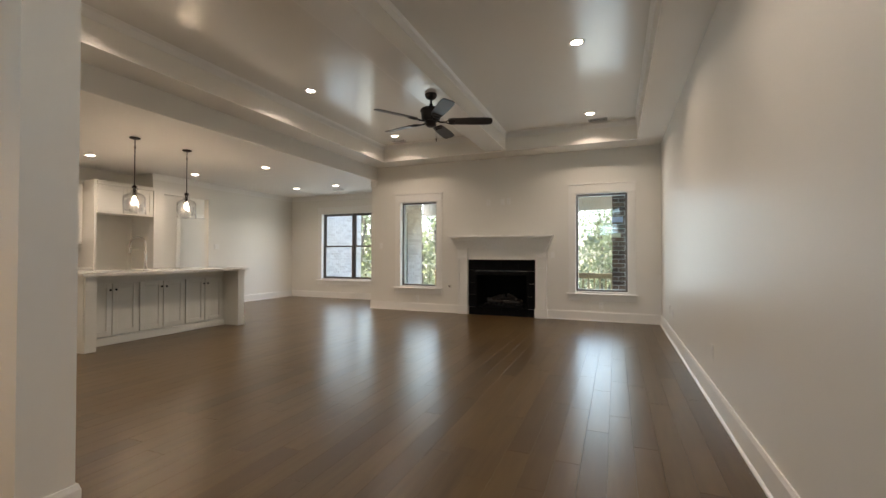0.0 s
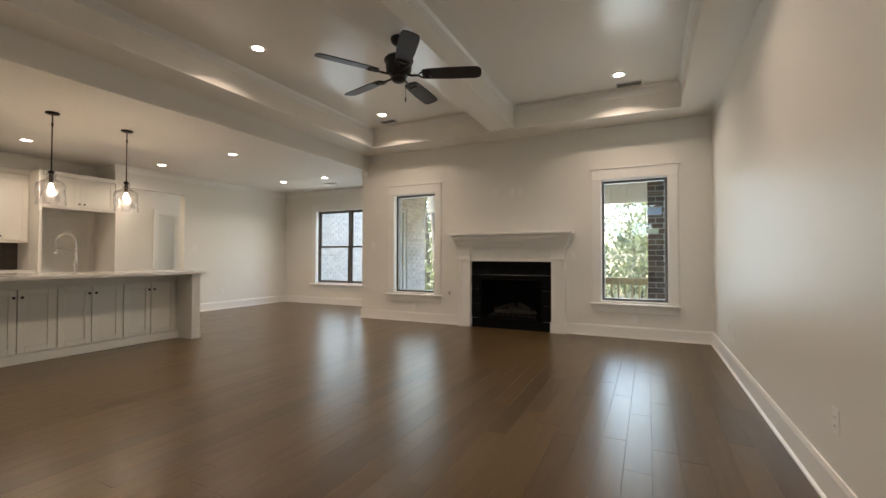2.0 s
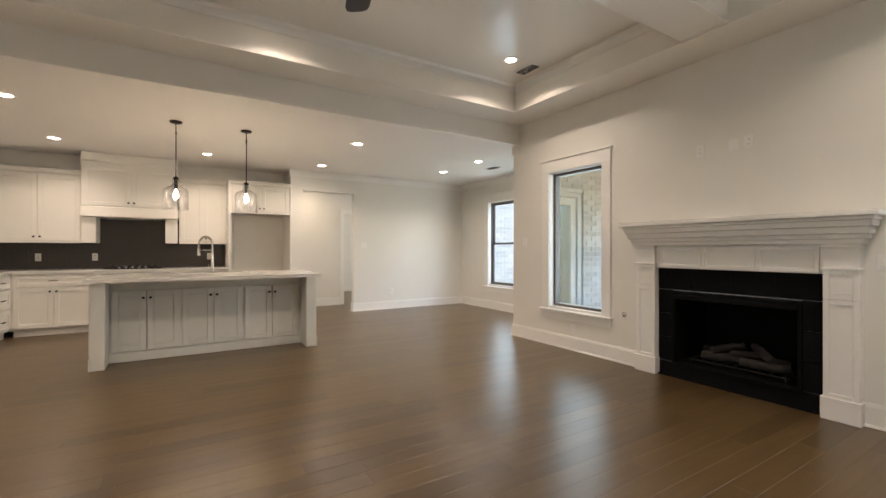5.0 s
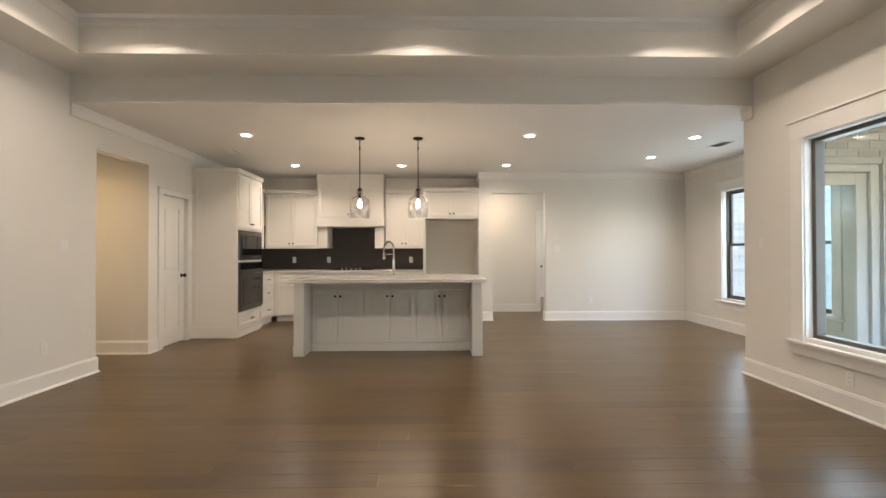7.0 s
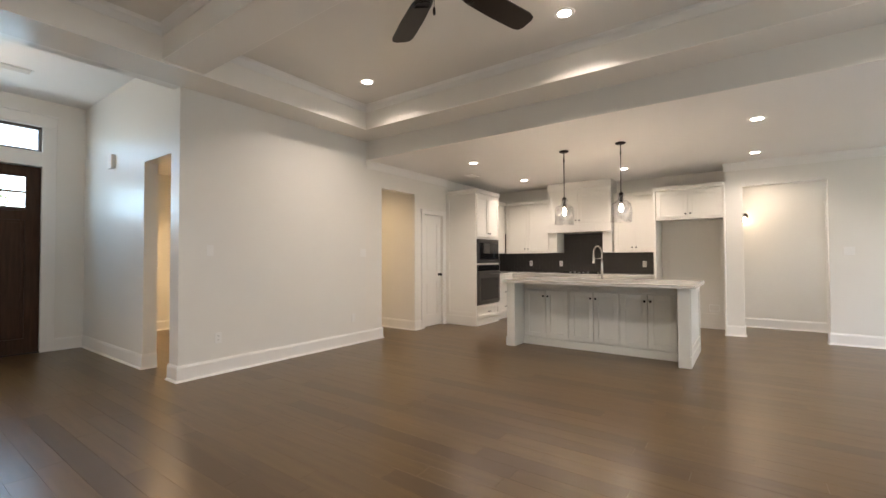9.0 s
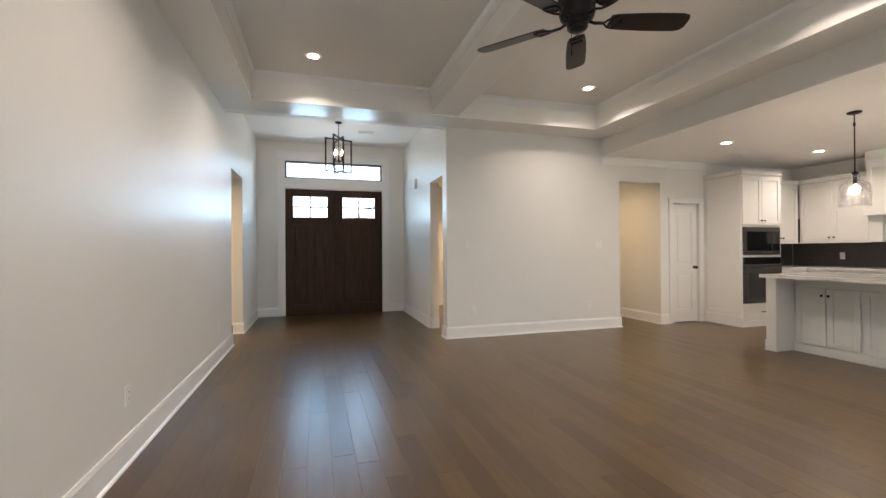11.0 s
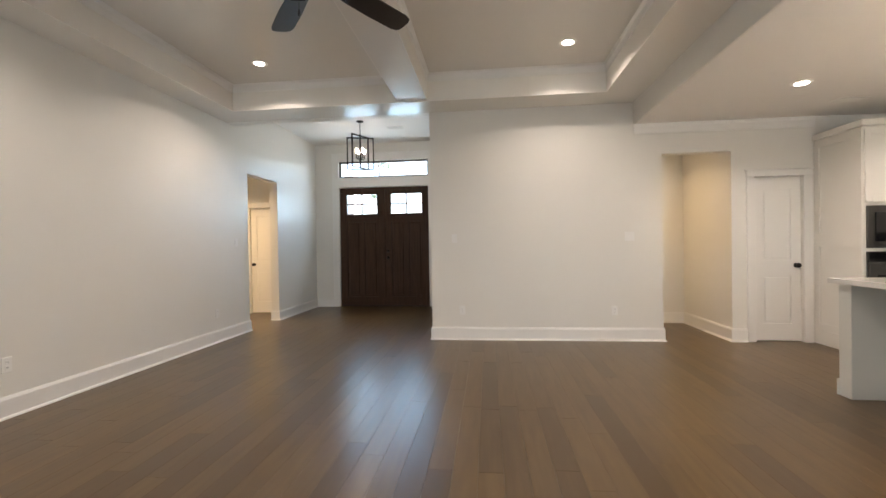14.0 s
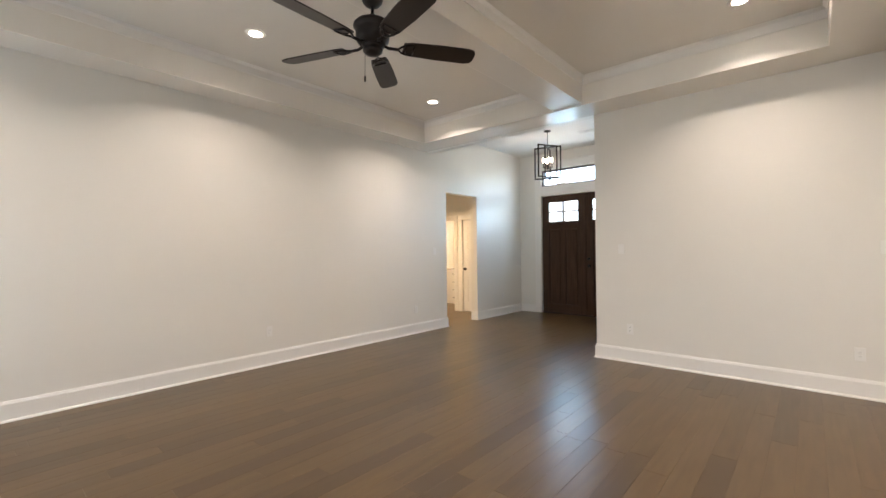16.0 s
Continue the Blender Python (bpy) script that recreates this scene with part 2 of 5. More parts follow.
ENVELOPE.cycles.emission_sampling = "NONE"
CANDLEGLOW = glow("glowing candle bulb", (1.0, 0.84, 0.66), CANDLE)
SCONCEGLOW = glow("dim sconce bulb", (1.0, 0.74, 0.46), 3.5)
BRICKRED = brick_material("brown brick", (0.085, 0.06, 0.05), (0.24, 0.17, 0.13))
BRICKPALE = brick_material("pale tumbled brick", (0.50, 0.48, 0.46), (0.68, 0.66, 0.635))
MORTAR = surface("mortar", (0.68, 0.665, 0.645), 0.9, vary=0.12, scale=9, bump=0.3)
PINE = surface("treated pine", (0.52, 0.40, 0.22), 0.65, vary=0.2, scale=5, fine=40, bump=0.15, stretch=(4, 4, 1))
WHITEEXT = surface("white exterior paint", (0.74, 0.73, 0.70), 0.5, vary=0.05, bump=0.05)
CONCRETE = surface("porch concrete", (0.38, 0.36, 0.33), 0.8, vary=0.15, scale=3, fine=70, bump=0.2)
EARTH = surface("leaf litter ground", (0.16, 0.13, 0.075), 0.95, vary=0.5, scale=1.5, fine=30, bump=0.6, dist=0.03)
BARK = surface("pine bark", (0.13, 0.105, 0.085), 0.9, vary=0.4, scale=6, fine=18, bump=0.7, dist=0.02, stretch=(3, 3, 0.6))


def leaf_material(name, color):
    m = surface(name, color, 0.6, vary=0.5, scale=1.2, bump=0.0)
    n, l = m.node_tree.nodes, m.node_tree.links
    b, tl, mx = n["Principled BSDF"], n.new("ShaderNodeBsdfTranslucent"), n.new("ShaderNodeMixShader")
    tl.inputs["Color"].default_value = (color[0] * 1.6, color[1] * 1.6, color[2] * 1.3, 1)
    mx.inputs[0].default_value = 0.5
    l.new(b.outputs[0], mx.inputs[1])
    l.new(tl.outputs[0], mx.inputs[2])
    l.new(mx.outputs[0], n["Material Output"].inputs["Surface"])
    return m


LEAF = leaf_material("spring foliage", (0.12, 0.14, 0.09))
NEEDLE = leaf_material("pine needles", (0.085, 0.11, 0.085))
PAPERBLUE = surface("pale blue sticker", (0.35, 0.55, 0.80), 0.6, vary=0.08, bump=0.0)
PAPERGREEN = surface("pale green sticker", (0.55, 0.72, 0.62), 0.6, vary=0.08, bump=0.0)


# ---- mesh helpers ----
PLACED = {}


def box(bm, x0, x1, y0, y1, z0, z1, bevel=0.0):
    sub = bmesh.new() if bevel else bm
    v = [sub.verts.new((x, y, z)) for x in (min(x0, x1), max(x0, x1)) for y in (min(y0, y1), max(y0, y1)) for z in (min(z0, z1), max(z0, z1))]
    for f in ((0, 1, 3, 2), (4, 6, 7, 5), (0, 4, 5, 1), (2, 3, 7, 6), (0, 2, 6, 4), (1, 5, 7, 3)):
        sub.faces.new([v[i] for i in f])
    if bevel:
        bmesh.ops.bevel(sub, geom=sub.edges[:], offset=bevel, segments=1, affect="EDGES")
        join(bm, sub)
    return bm


def join(bm, sub):
    table = {v: bm.verts.new(v.co) for v in sub.verts}
    for f in sub.faces:
        g = bm.faces.new([table[v] for v in f.verts])
        g.smooth = f.smooth
    sub.free()


def lathe(bm, profile, centre=(0, 0, 0), steps=24, axis="z"):
    """Turns a profile of (radius, height) round an axis through centre."""
    rings = []
    for r, h in profile:
        ring = []
        for i in range(steps):
            a = 2 * math.pi * i / steps
            p = Vector((r * math.cos(a), r * math.sin(a), h))
            if axis == "x":
                p = Vector((p.z, p.x, p.y))
            elif axis == "y":
                p = Vector((p.y, p.z, p.x))
            ring.append(bm.verts.new(p + Vector(centre)))
        rings.append(ring)
    for a, b in zip(rings, rings[1:]):
        for i in range(steps):
            f = bm.faces.new((a[i], a[(i + 1) % steps], b[(i + 1) % steps], b[i]))
            f.smooth = True
    for ring, turn in ((rings[0], True), (rings[-1], False)):
        if profile[0 if turn else -1][0] > 1e-4:
            bm.faces.new(list(reversed(ring)) if turn else ring)
    return bm


def tube(bm, points, radius, steps=10, taper=None):
    """A round bar along a line of points."""
    pts = [Vector(p) for p in points]
    rings = []
    for i, p in enumerate(pts):
        d = (pts[min(i + 1, len(pts) - 1)] - pts[max(i - 1, 0)]).normalized()
        side = d.cross(Vector((0, 0, 1)) if abs(d.z) < 0.9 else Vector((1, 0, 0))).normalized()
        up = side.cross(d)
        r = radius if taper is None else radius + (taper - radius) * i / (len(pts) - 1)
        rings.append([bm.verts.new(p + r * (math.cos(2 * math.pi * k / steps) * side + math.sin(2 * math.pi * k / steps) * up)) for k in range(steps)])
    for a, b in zip(rings, rings[1:]):
        for k in range(steps):
            f = bm.faces.new((a[k], a[(k + 1) % steps], b[(k + 1) % steps], b[k]))
            f.smooth = True
    bm.faces.new(list(reversed(rings[0])))
    bm.faces.new(rings[-1])
    return bm


def finish(name, bm, material):
    bmesh.ops.recalc_face_normals(bm, faces=bm.faces[:])
    me = bpy.data.meshes.new(name)
    bm.to_mesh(me)
    bm.free()
    me.materials.append(material)
    return me


def structure(name, bm, material, label):
    ob = new(name, finish(name, bm, material))
    PLACED[ob] = Matrix.Identity(4)
    return tagged(ob, label, name.rstrip("_0123456789").replace("_", " "), kind="structure")


def thing(name, at, label, category, group=""):
    ob = new(name)
    ob.matrix_basis = pose(*at)
    ob.empty_display_size = 0.1
    PLACED[ob] = ob.matrix_basis.copy()
    return tagged(ob, label, category, group)


def solid(name, bm, material, label, category, group=""):
    ob = new(name, finish(name, bm, material))
    PLACED[ob] = Matrix.Identity(4)
    return tagged(ob, label, category, group)


def part(name, bm, material, parent, label=""):
    """A mesh in the world's metres, linked under a thing or a part."""
    ob = new(name, finish(name, bm, material))
    ob.parent = parent
    ob.matrix_parent_inverse = PLACED[parent].inverted()
    PLACED[ob] = Matrix.Identity(4)
    if label:
        ob["label"] = label
    return ob


def bx(x0, x1, y0, y1, z0, z1, bevel=0.0):
    return box(bmesh.new(), x0, x1, y0, y1, z0, z1, bevel)


FACING = {"+x": ((0, 1, 0), (1, 0, 0)), "-x": ((0, -1, 0), (-1, 0, 0)), "+y": ((-1, 0, 0), (0, 1, 0)), "-y": ((1, 0, 0), (0, -1, 0))}


def onto(facing, x, y, z):
    """u to the right, v up, w out of a face that looks along facing, with its origin at x, y, z."""
    u, w = FACING[facing]
    m = Matrix.Identity(4)
    for i in range(3):
        m[i][0], m[i][1], m[i][2], m[i][3] = u[i], (0, 0, 1)[i], w[i], (x, y, z)[i]
    return m


def laid(bm, m):
    bm.transform(m)
    return bm


def shaker(w, h, m, rail=0.062, thick=0.02, gap=0.002):
    """A framed flat panel front, w by h."""
    bm = bmesh.new()
    a, b, c, d = gap, w - gap, gap, h - gap
    box(bm, a + rail - 0.004, b - rail + 0.004, c + rail - 0.004, d - rail + 0.004, 0, thick * 0.45)
    for x0, x1, y0, y1 in ((a, a + rail, c, d), (b - rail, b, c, d), (a + rail, b - rail, c, c + rail), (a + rail, b - rail, d - rail, d)):
        box(bm, x0, x1, y0, y1, 0, thick, 0.0025)
    return laid(bm, m)


def slab_front(w, h, m, thick=0.02, gap=0.002):
    return laid(box(bmesh.new(), gap, w - gap, gap, h - gap, 0, thick, 0.003), m)


def knob(m):
    bm = bmesh.new()
    lathe(bm, [(0.006, 0.0), (0.006, 0.012), (0.013, 0.018), (0.015, 0.024), (0.012, 0.03), (0.0, 0.031)], steps=12)
    return laid(bm, m)


def bar_pull(m, length=0.11):
    bm = bmesh.new()
    tube(bm, [(-length / 2, 0, 0.028), (length / 2, 0, 0.028)], 0.006, 8)
    for s in (-0.4, 0.4):
        tube(bm, [(s * length, 0, 0.0), (s * length, 0, 0.028)], 0.005, 8)
    return laid(bm, m)


def holed(axis, c0, c1, a0, a1, z0, z1, holes):
    """A slab with thickness c0..c1 that runs a0..a1 along axis, with holes (a0, a1, z0, z1) through it."""
    us = sorted({a0, a1, *[v for h in holes for v in h[:2]]})
    vs = sorted({z0, z1, *[v for h in holes for v in h[2:]]})
    full = lambda i, j: 0 <= i < len(us) - 1 and 0 <= j < len(vs) - 1 and not any(
        h[0] < (us[i] + us[i + 1]) / 2 < h[1] and h[2] < (vs[j] + vs[j + 1]) / 2 < h[3] for h in holes)
    bm, seen = bmesh.new(), {}

    def vert(u, c, v):
        key = (round(u, 5), round(c, 5), round(v, 5))
        if key not in seen:
            seen[key] = bm.verts.new((u, c, v) if axis == "x" else (c, u, v))
        return seen[key]
    for i in range(len(us) - 1):
        for j in range(len(vs) - 1):
            if not full(i, j):
                continue
            u0, u1, v0, v1 = us[i], us[i + 1], vs[j], vs[j + 1]
            for c in (c0, c1):
                bm.faces.new([vert(u0, c, v0), vert(u1, c, v0), vert(u1, c, v1), vert(u0, c, v1)])
            for di, dj, p, q in ((-1, 0, (u0, v0), (u0, v1)), (1, 0, (u1, v0), (u1, v1)), (0, -1, (u0, v0), (u1, v0)), (0, 1, (u0, v1), (u1, v1))):
                if not full(i + di, j + dj):
                    bm.faces.new([vert(p[0], c0, p[1]), vert(q[0], c0, q[1]), vert(q[0], c1, q[1]), vert(p[0], c1, p[1])])
    return bm


def wall(name, axis, c0, c1, a0, a1, z0, z1, holes, material, label):
    return structure(name, holed(axis, c0, c1, a0, a1, z0, z1, holes), material, label)


def moulding(name, profile, p0, p1, normal, m0=0, m1=0, material=None, label="white painted baseboard along the wall"):
    """A profile of (depth, height) drawn from p0 to p1, mitred out (1) or in (-1) at its ends."""
    p0, p1, n = Vector((*p0, 0)), Vector((*p1, 0)), Vector((*normal, 0))
    d = (p1 - p0).normalized()
    bm = bmesh.new()
    a = [bm.verts.new(p0 + n * w - d * (m0 * w) + Vector((0, 0, z))) for w, z in profile]
    b = [bm.verts.new(p1 + n * w + d * (m1 * w) + Vector((0, 0, z))) for w, z in profile]
    k = len(profile)
    for i in range(k):
        bm.faces.new((a[i], a[(i + 1) % k], b[(i + 1) % k], b[i]))
    bm.faces.new(list(reversed(a)))
    bm.faces.new(b)
    return structure(name, bm, material or TRIM, label)


BASE = [(0.0, 0.0), (0.03, 0.0), (0.029, 0.01), (0.016, 0.02), (0.016, 0.142), (0.011, 0.157), (0.009, 0.166), (0.0, 0.166)]

# ---- the plan ----
E, N, S, W = 1.065, 8.20, 1.40, -4.54      # living room faces
FRONT, FW = -1.65, -1.80                    # front wall and foyer's west wall
DW, DN, KW = -8.02, 9.65, -8.62             # dining west and north, kitchen back wall
KC, SOF, TRAY, FC = 2.74, 3.015, 3.35, 3.41  # kitchen ceiling, soffit, tray, foyer ceiling
SWE, HX0, HX1 = -4.735, -4.735, -5.55       # south wall end, hall opening

# ---- walls ----
TOP = 3.6
wall("wall_east", "y", E, E + 0.14, FRONT - 0.2, N + 0.16, 0, TOP, [(0.0, 0.91, -1, 2.385)], WALL, "warm white satin painted wall with doorless opening")
wall("wall_north", "x", N, N + 0.16, W, E, 0, TOP, [(-3.83, -3.0, 0.5, 2.25), (-0.31, 0.56, 0.5, 2.25), (-2.17, -1.17, 0.14, 0.83)], WALL, "warm white painted wall round the fireplace and windows")
wall("wall_south", "x", S - 0.14, S, HX0, FW, 0, TOP, [], WALL, "warm white painted plain living room wall")
wall("wall_south_kitchen", "x", S - 0.14, S, KW - 0.14, HX0, 0, TOP, [(HX1, HX0, -1, 2.36), (-6.37, -5.81, -1, 2.035)], WALL, "warm white painted wall with hall opening and pantry door")
wall("wall_foyer_west", "y", FW - 0.14, FW, FRONT - 0.2, S - 0.14, 0, TOP, [(0.50, 1.20, -1, 2.36)], WALL, "warm white foyer wall with doorless opening")
wall("wall_front", "x", FRONT - 0.2, FRONT, FW, E, 0, TOP, [(-1.345, 0.555, -1, 2.50), (-1.345, 0.555, 2.70, 3.045)], WALL, "warm white front wall round the entry doors")
wall("wall_dining_west", "y", DW - 0.14, DW, 5.80, DN + 0.16, 0, TOP, [(6.03, 7.03, -1, 2.365)], WALL, "warm white dining wall with hallway opening")
wall("wall_dining_north", "x", DN, DN + 0.16, DW, W + 0.15, 0, TOP, [(-7.0, -5.08, 0.5, 2.25)], WALL, "warm white dining wall with twin window")
wall("wall_dining_east", "y", W, W + 0.15, N + 0.16, DN, 0, TOP, [(8.46, 9.27, -1, 2.05)], WALL, "warm white dining wall with porch door")
wall("wall_kitchen_west", "y", KW - 0.14, KW, S, 5.80, 0, TOP, [], WALL, "warm white kitchen back wall")
structure("wall_fridge_return", bx(KW, DW - 0.14, 5.80, 5.94, 0, TOP), WALL, "warm white wall beside the fridge recess")

# ---- ceilings ----
HF = -4.40                                  # face of the header over the kitchen edge
structure("ceiling_kitchen", bx(KW - 0.14, HF - 0.021, S - 0.14, 5.8, KC, KC + 0.1), KCEIL, "flat off-white kitchen ceiling")
structure("ceiling_dining", bx(DW - 0.14, HF - 0.021, 5.8, DN + 0.16, KC, KC + 0.1), KCEIL, "flat off-white dining ceiling")
TW, TE, TS, TN = -3.96, 0.69, 1.845, 7.72  # inner edges of the tray
BW, BE, BZ = -1.83, -1.47, 3.035            # beam
structure("beam_header", bx(HF, TW, S, N, SOF, SOF + 0.45), SOFFIT, "painted soffit over the kitchen edge")
structure("wall_header", bx(-4.6, HF - 0.022, S, N, KC + 0.1, SOF + 0.45), WALL, "painted header over the kitchen opening")
structure("ceiling_edge", bx(HF - 0.02, HF, S, N, KC, SOF), WALL, "painted drop face between kitchen and living ceilings")
structure("ceiling_tray", bx(TW - 0.01, TE + 0.02, TS - 0.03, TN + 0.03, TRAY, TRAY + 0.1), CEIL, "greige satin tray ceiling")
structure("soffit_south", bx(TW, E, S, TS, SOF, SOF + 0.45), SOFFIT, "painted soffit round the tray ceiling")
structure("soffit_north", bx(TW, E, TN, N, SOF, SOF + 0.45), SOFFIT, "painted soffit round the tray ceiling")
structure("soffit_east", bx(TE, E, TS, TN, SOF, SOF + 0.45), SOFFIT, "painted soffit round the tray ceiling")
structure("ceiling_beam", bx(BW, BE, TS, TN, BZ, BZ + 0.35), SOFFIT, "boxed painted beam across the tray ceiling")
structure("ceiling_foyer", bx(FW - 0.1, E + 0.1, FRONT - 0.1, S + 0.05, FC, FC + 0.1), KCEIL, "flat off-white foyer ceiling")
structure("foyer_header", bx(FW, E, S - 0.14, S - 0.001, SOF + 0.002, TOP), WALL, "painted header between foyer and living room")
CROWN = [(0.0, 0.0), (0.014, 0.0), (0.014, 0.075), (0.022, 0.085), (0.04, 0.1), (0.0, 0.1)]


TRAYSIDE = surface("satin tray board paint", (0.80, 0.77, 0.71), 0.42, vary=0.03, scale=0.9, fine=90, bump=0.05, rvary=0.04, dist=0.001)
FASCIA = [(0.0, SOF + 0.001), (0.006, SOF + 0.001), (0.006, TRAY - 0.101), (0.0, TRAY - 0.101)]


def tray_trim(p0, p1, n):
    bm = [(w, z + TRAY - 0.101) for w, z in CROWN]
    moulding("trim", bm, p0, p1, n, -1, -1, TRIM, "painted crown moulding at the top of the tray")
    beam = p0[0] == p1[0] and p0[0] in (BW, BE)
    moulding("trim", [(w, max(z, BZ + 0.001) if beam else z) for w, z in FASCIA], p0, p1, n, -1, -1, TRAYSIDE, "painted board on the side of the tray")


for x0, x1 in ((TW, BW), (BE, TE)):
    tray_trim((x0, TS), (x1, TS), (0, 1))
    tray_trim((x0, TN), (x1, TN), (0, -1))
    tray_trim((x0, TS), (x0, TN), (1, 0))
    tray_trim((x1, TS), (x1, TN), (-1, 0))
FLATCROWN = [(0.0, 2.615), (0.018, 2.615), (0.018, 2.70), (0.024, 2.715), (0.024, KC), (0.0, KC)]
for p0, p1, n, a, b in (((HF, S), (-6.50, S), (0, 1), 0, 0), ((DW, 5.80), (DW, DN), (1, 0), 1, -1), ((DW, DN), (W, DN), (0, -1), -1, -1), ((W - 0.01, N - 0.002), (HF, N - 0.002), (0, -1), 0, 0)):
    moulding("trim", FLATCROWN, p0, p1, n, a, b, TRIM, "flat painted frieze board under the ceiling")

# ---- baseboards ----
for p0, p1, n, a, b in (
        ((E, 0.91), (E, N), (-1, 0), 1, -1), ((E, FRONT), (E, 0.0), (-1, 0), -1, 1), ((E, 0.91), (E + 0.14, 0.91), (0, -1), 1, 0), ((E, 0.0), (E + 0.14, 0.0), (0, 1), 1, 0),
        ((E, N), (-0.80, N), (0, -1), -1, 0), ((-2.54, N), (W, N), (0, -1), 0, 1), ((W, N), (W, 8.40), (-1, 0), 1, 0), ((W, 9.33), (W, DN), (-1, 0), 0, -1), ((W, DN), (DW, DN), (0, -1), -1, -1), ((DW, 7.03), (DW, DN), (1, 0), 1, -1),
        ((DW, 5.80), (DW, 6.03), (1, 0), 1, 1), ((DW, 6.03), (DW - 0.14, 6.03), (0, 1), 1, 0), ((DW, 7.03), (DW - 0.14, 7.03), (0, -1), 1, 0), ((DW, 5.80), (KW, 5.80), (0, -1), 1, 0),
        ((FW, S), (HX0, S), (0, 1), 1, 1), ((HX0, S), (HX0, S - 0.14), (-1, 0), 1, 0), ((HX1, S), (-5.715, S), (0, 1), 1, 0),
        ((FW, 1.20), (FW, S), (1, 0), 1, 1), ((FW, FRONT), (FW, 0.50), (1, 0), -1, 1), ((FW, 0.50), (FW - 0.14, 0.50), (0, 1), 1, 0), ((FW, 1.20), (FW - 0.14, 1.20), (0, -1), 1, 0),
        ((E, FRONT), (0.69, FRONT), (0, 1), -1, 0), ((FW, FRONT), (-1.48, FRONT), (0, 1), -1, 0)):
    moulding("baseboard", BASE, p0, p1, n, a, b)


# ---- openings: casings, windows, doors ----
def casing(name, facing, x, y, z, w, h, side=0.115, head=0.15, proud=0.02, floor=False, cap=0.02):
    """Flat casing round an opening of w by h whose lower corner (u = 0) is at x, y, z."""
    bm = bmesh.new()
    lo = 0 if floor else -0.02
    box(bm, -side, 0.004, lo, h, 0, proud, 0.002)
    box(bm, w - 0.004, w + side, lo, h, 0, proud, 0.002)
    box(bm, -side - 0.004, w + side + 0.004, h + 0.0005, h + head, 0, proud + 0.003, 0.002)
    box(bm, -side - 0.022, w + side + 0.022, h + head + 0.0005, h + head + cap, 0, proud + 0.016, 0.003)
    if not floor:
        box(bm, -side - 0.025, w + side + 0.025, -0.045, -0.0205, -0.03, proud + 0.04, 0.004)
        box(bm, -side, w + side, -0.145, -0.0455, 0, proud, 0.002)
    return structure(name, laid(bm, onto(facing, x, y, z)), TRIM, "white flat wooden casing with sill and head cap" if not floor else "white flat wooden door casing")


def bar_frame(w, h, t, d0, d1, bevel=0.003):
    bm = bmesh.new()
    for a in ((0, t, 0, h), (w - t, w, 0, h), (t + 0.0003, w - t - 0.0003, 0, t), (t + 0.0003, w - t - 0.0003, h - t, h)):
        box(bm, *a, d0, d1, bevel)
    return bm


def picture_window(name, x1, x0, z0, z1, label):
    """A fixed single light in the north wall."""
    w, h = x1 - x0, z1 - z0
    casing("trim", "-y", x0, N, z0, w, h)
    win = tagged(new(name), label, "window", kind="structure")
    PLACED[win] = Matrix.Identity(4)
    m = onto("-y", x0, N + 0.12, z0)
    part("window_frame", laid(bar_frame(w, h, 0.045, -0.03, 0.055), m), FRAMEDARK, win, "dark bronze frame")
    pane = part("pane", laid(box(bmesh.new(), 0.04, w - 0.04, 0.04, h - 0.04, 0.0, 0.005), m), GLASS, win, "clear glass")
    pane.visible_shadow = False
    bm = bmesh.new()
    for a in ((-0.002, 0.012, 0, h), (w - 0.012, w + 0.002, 0, h), (0, w, h - 0.012, h + 0.002), (0, w, -0.002, 0.012)):
        box(bm, *a, 0.056, 0.119)
    part("jamb_lining", laid(bm, m), TRIM, win, "white painted reveal")
    return win


picture_window("window_1", -3.0, -3.83, 0.5, 2.25, "tall fixed window with bronze frame and white casing")
w2 = picture_window("window_2", 0.56, -0.31, 0.5, 2.25, "tall fixed window with stickers left on the glass")
for mat, x, z, w, h in ((PAPERBLUE, 0.30, 1.73, 0.18, 0.10), (PAPERGREEN, 0.29, 1.47, 0.15, 0.07)):
    part("sticker", bx(x, x + w, N + 0.112, N + 0.1135, z, z + h), mat, w2, "paper label on the glass")

# twin double-hung window in the dining room
casing("trim", "-y", -7.0, DN, 0.5, 1.92, 1.75)
dwin = tagged(new("window_3"), "twin double-hung window with bronze sashes and white casing", "window", kind="structure")
PLACED[dwin] = Matrix.Identity(4)
for k in (0, 1):
    x0 = -7.0 + 0.96 * k
    m = onto("-y", x0, DN + 0.12, 0.5)
    part("window_frame", laid(bar_frame(0.96, 1.75, 0.03, -0.03, 0.055), m), FRAMEDARK, dwin)
    for z0, d in ((0.03, 0.0), (0.86, -0.02)):
        ms = onto("-y", x0 + 0.031, DN + 0.12, 0.5 + z0)
        sash = part("sash", laid(bar_frame(0.898, 0.86, 0.035, d, d + 0.03), ms), FRAMEDARK, dwin)
        pane = part("pane", laid(box(bmesh.new(), 0.03, 0.868, 0.03, 0.83, d + 0.012, d + 0.017), ms), GLASS, sash)
        pane.visible_shadow = False
bm = bmesh.new()
m = onto("-y", -7.0, DN + 0.12, 0.5)
for a in ((-0.002, 0.012, 0, 1.75), (1.908, 1.922, 0, 1.75), (0, 1.92, 1.738, 1.752), (0, 1.92, -0.002, 0.012)):
    box(bm, *a, 0.056, 0.119)
part("jamb_lining", laid(bm, m), TRIM, dwin, "white painted reveal")

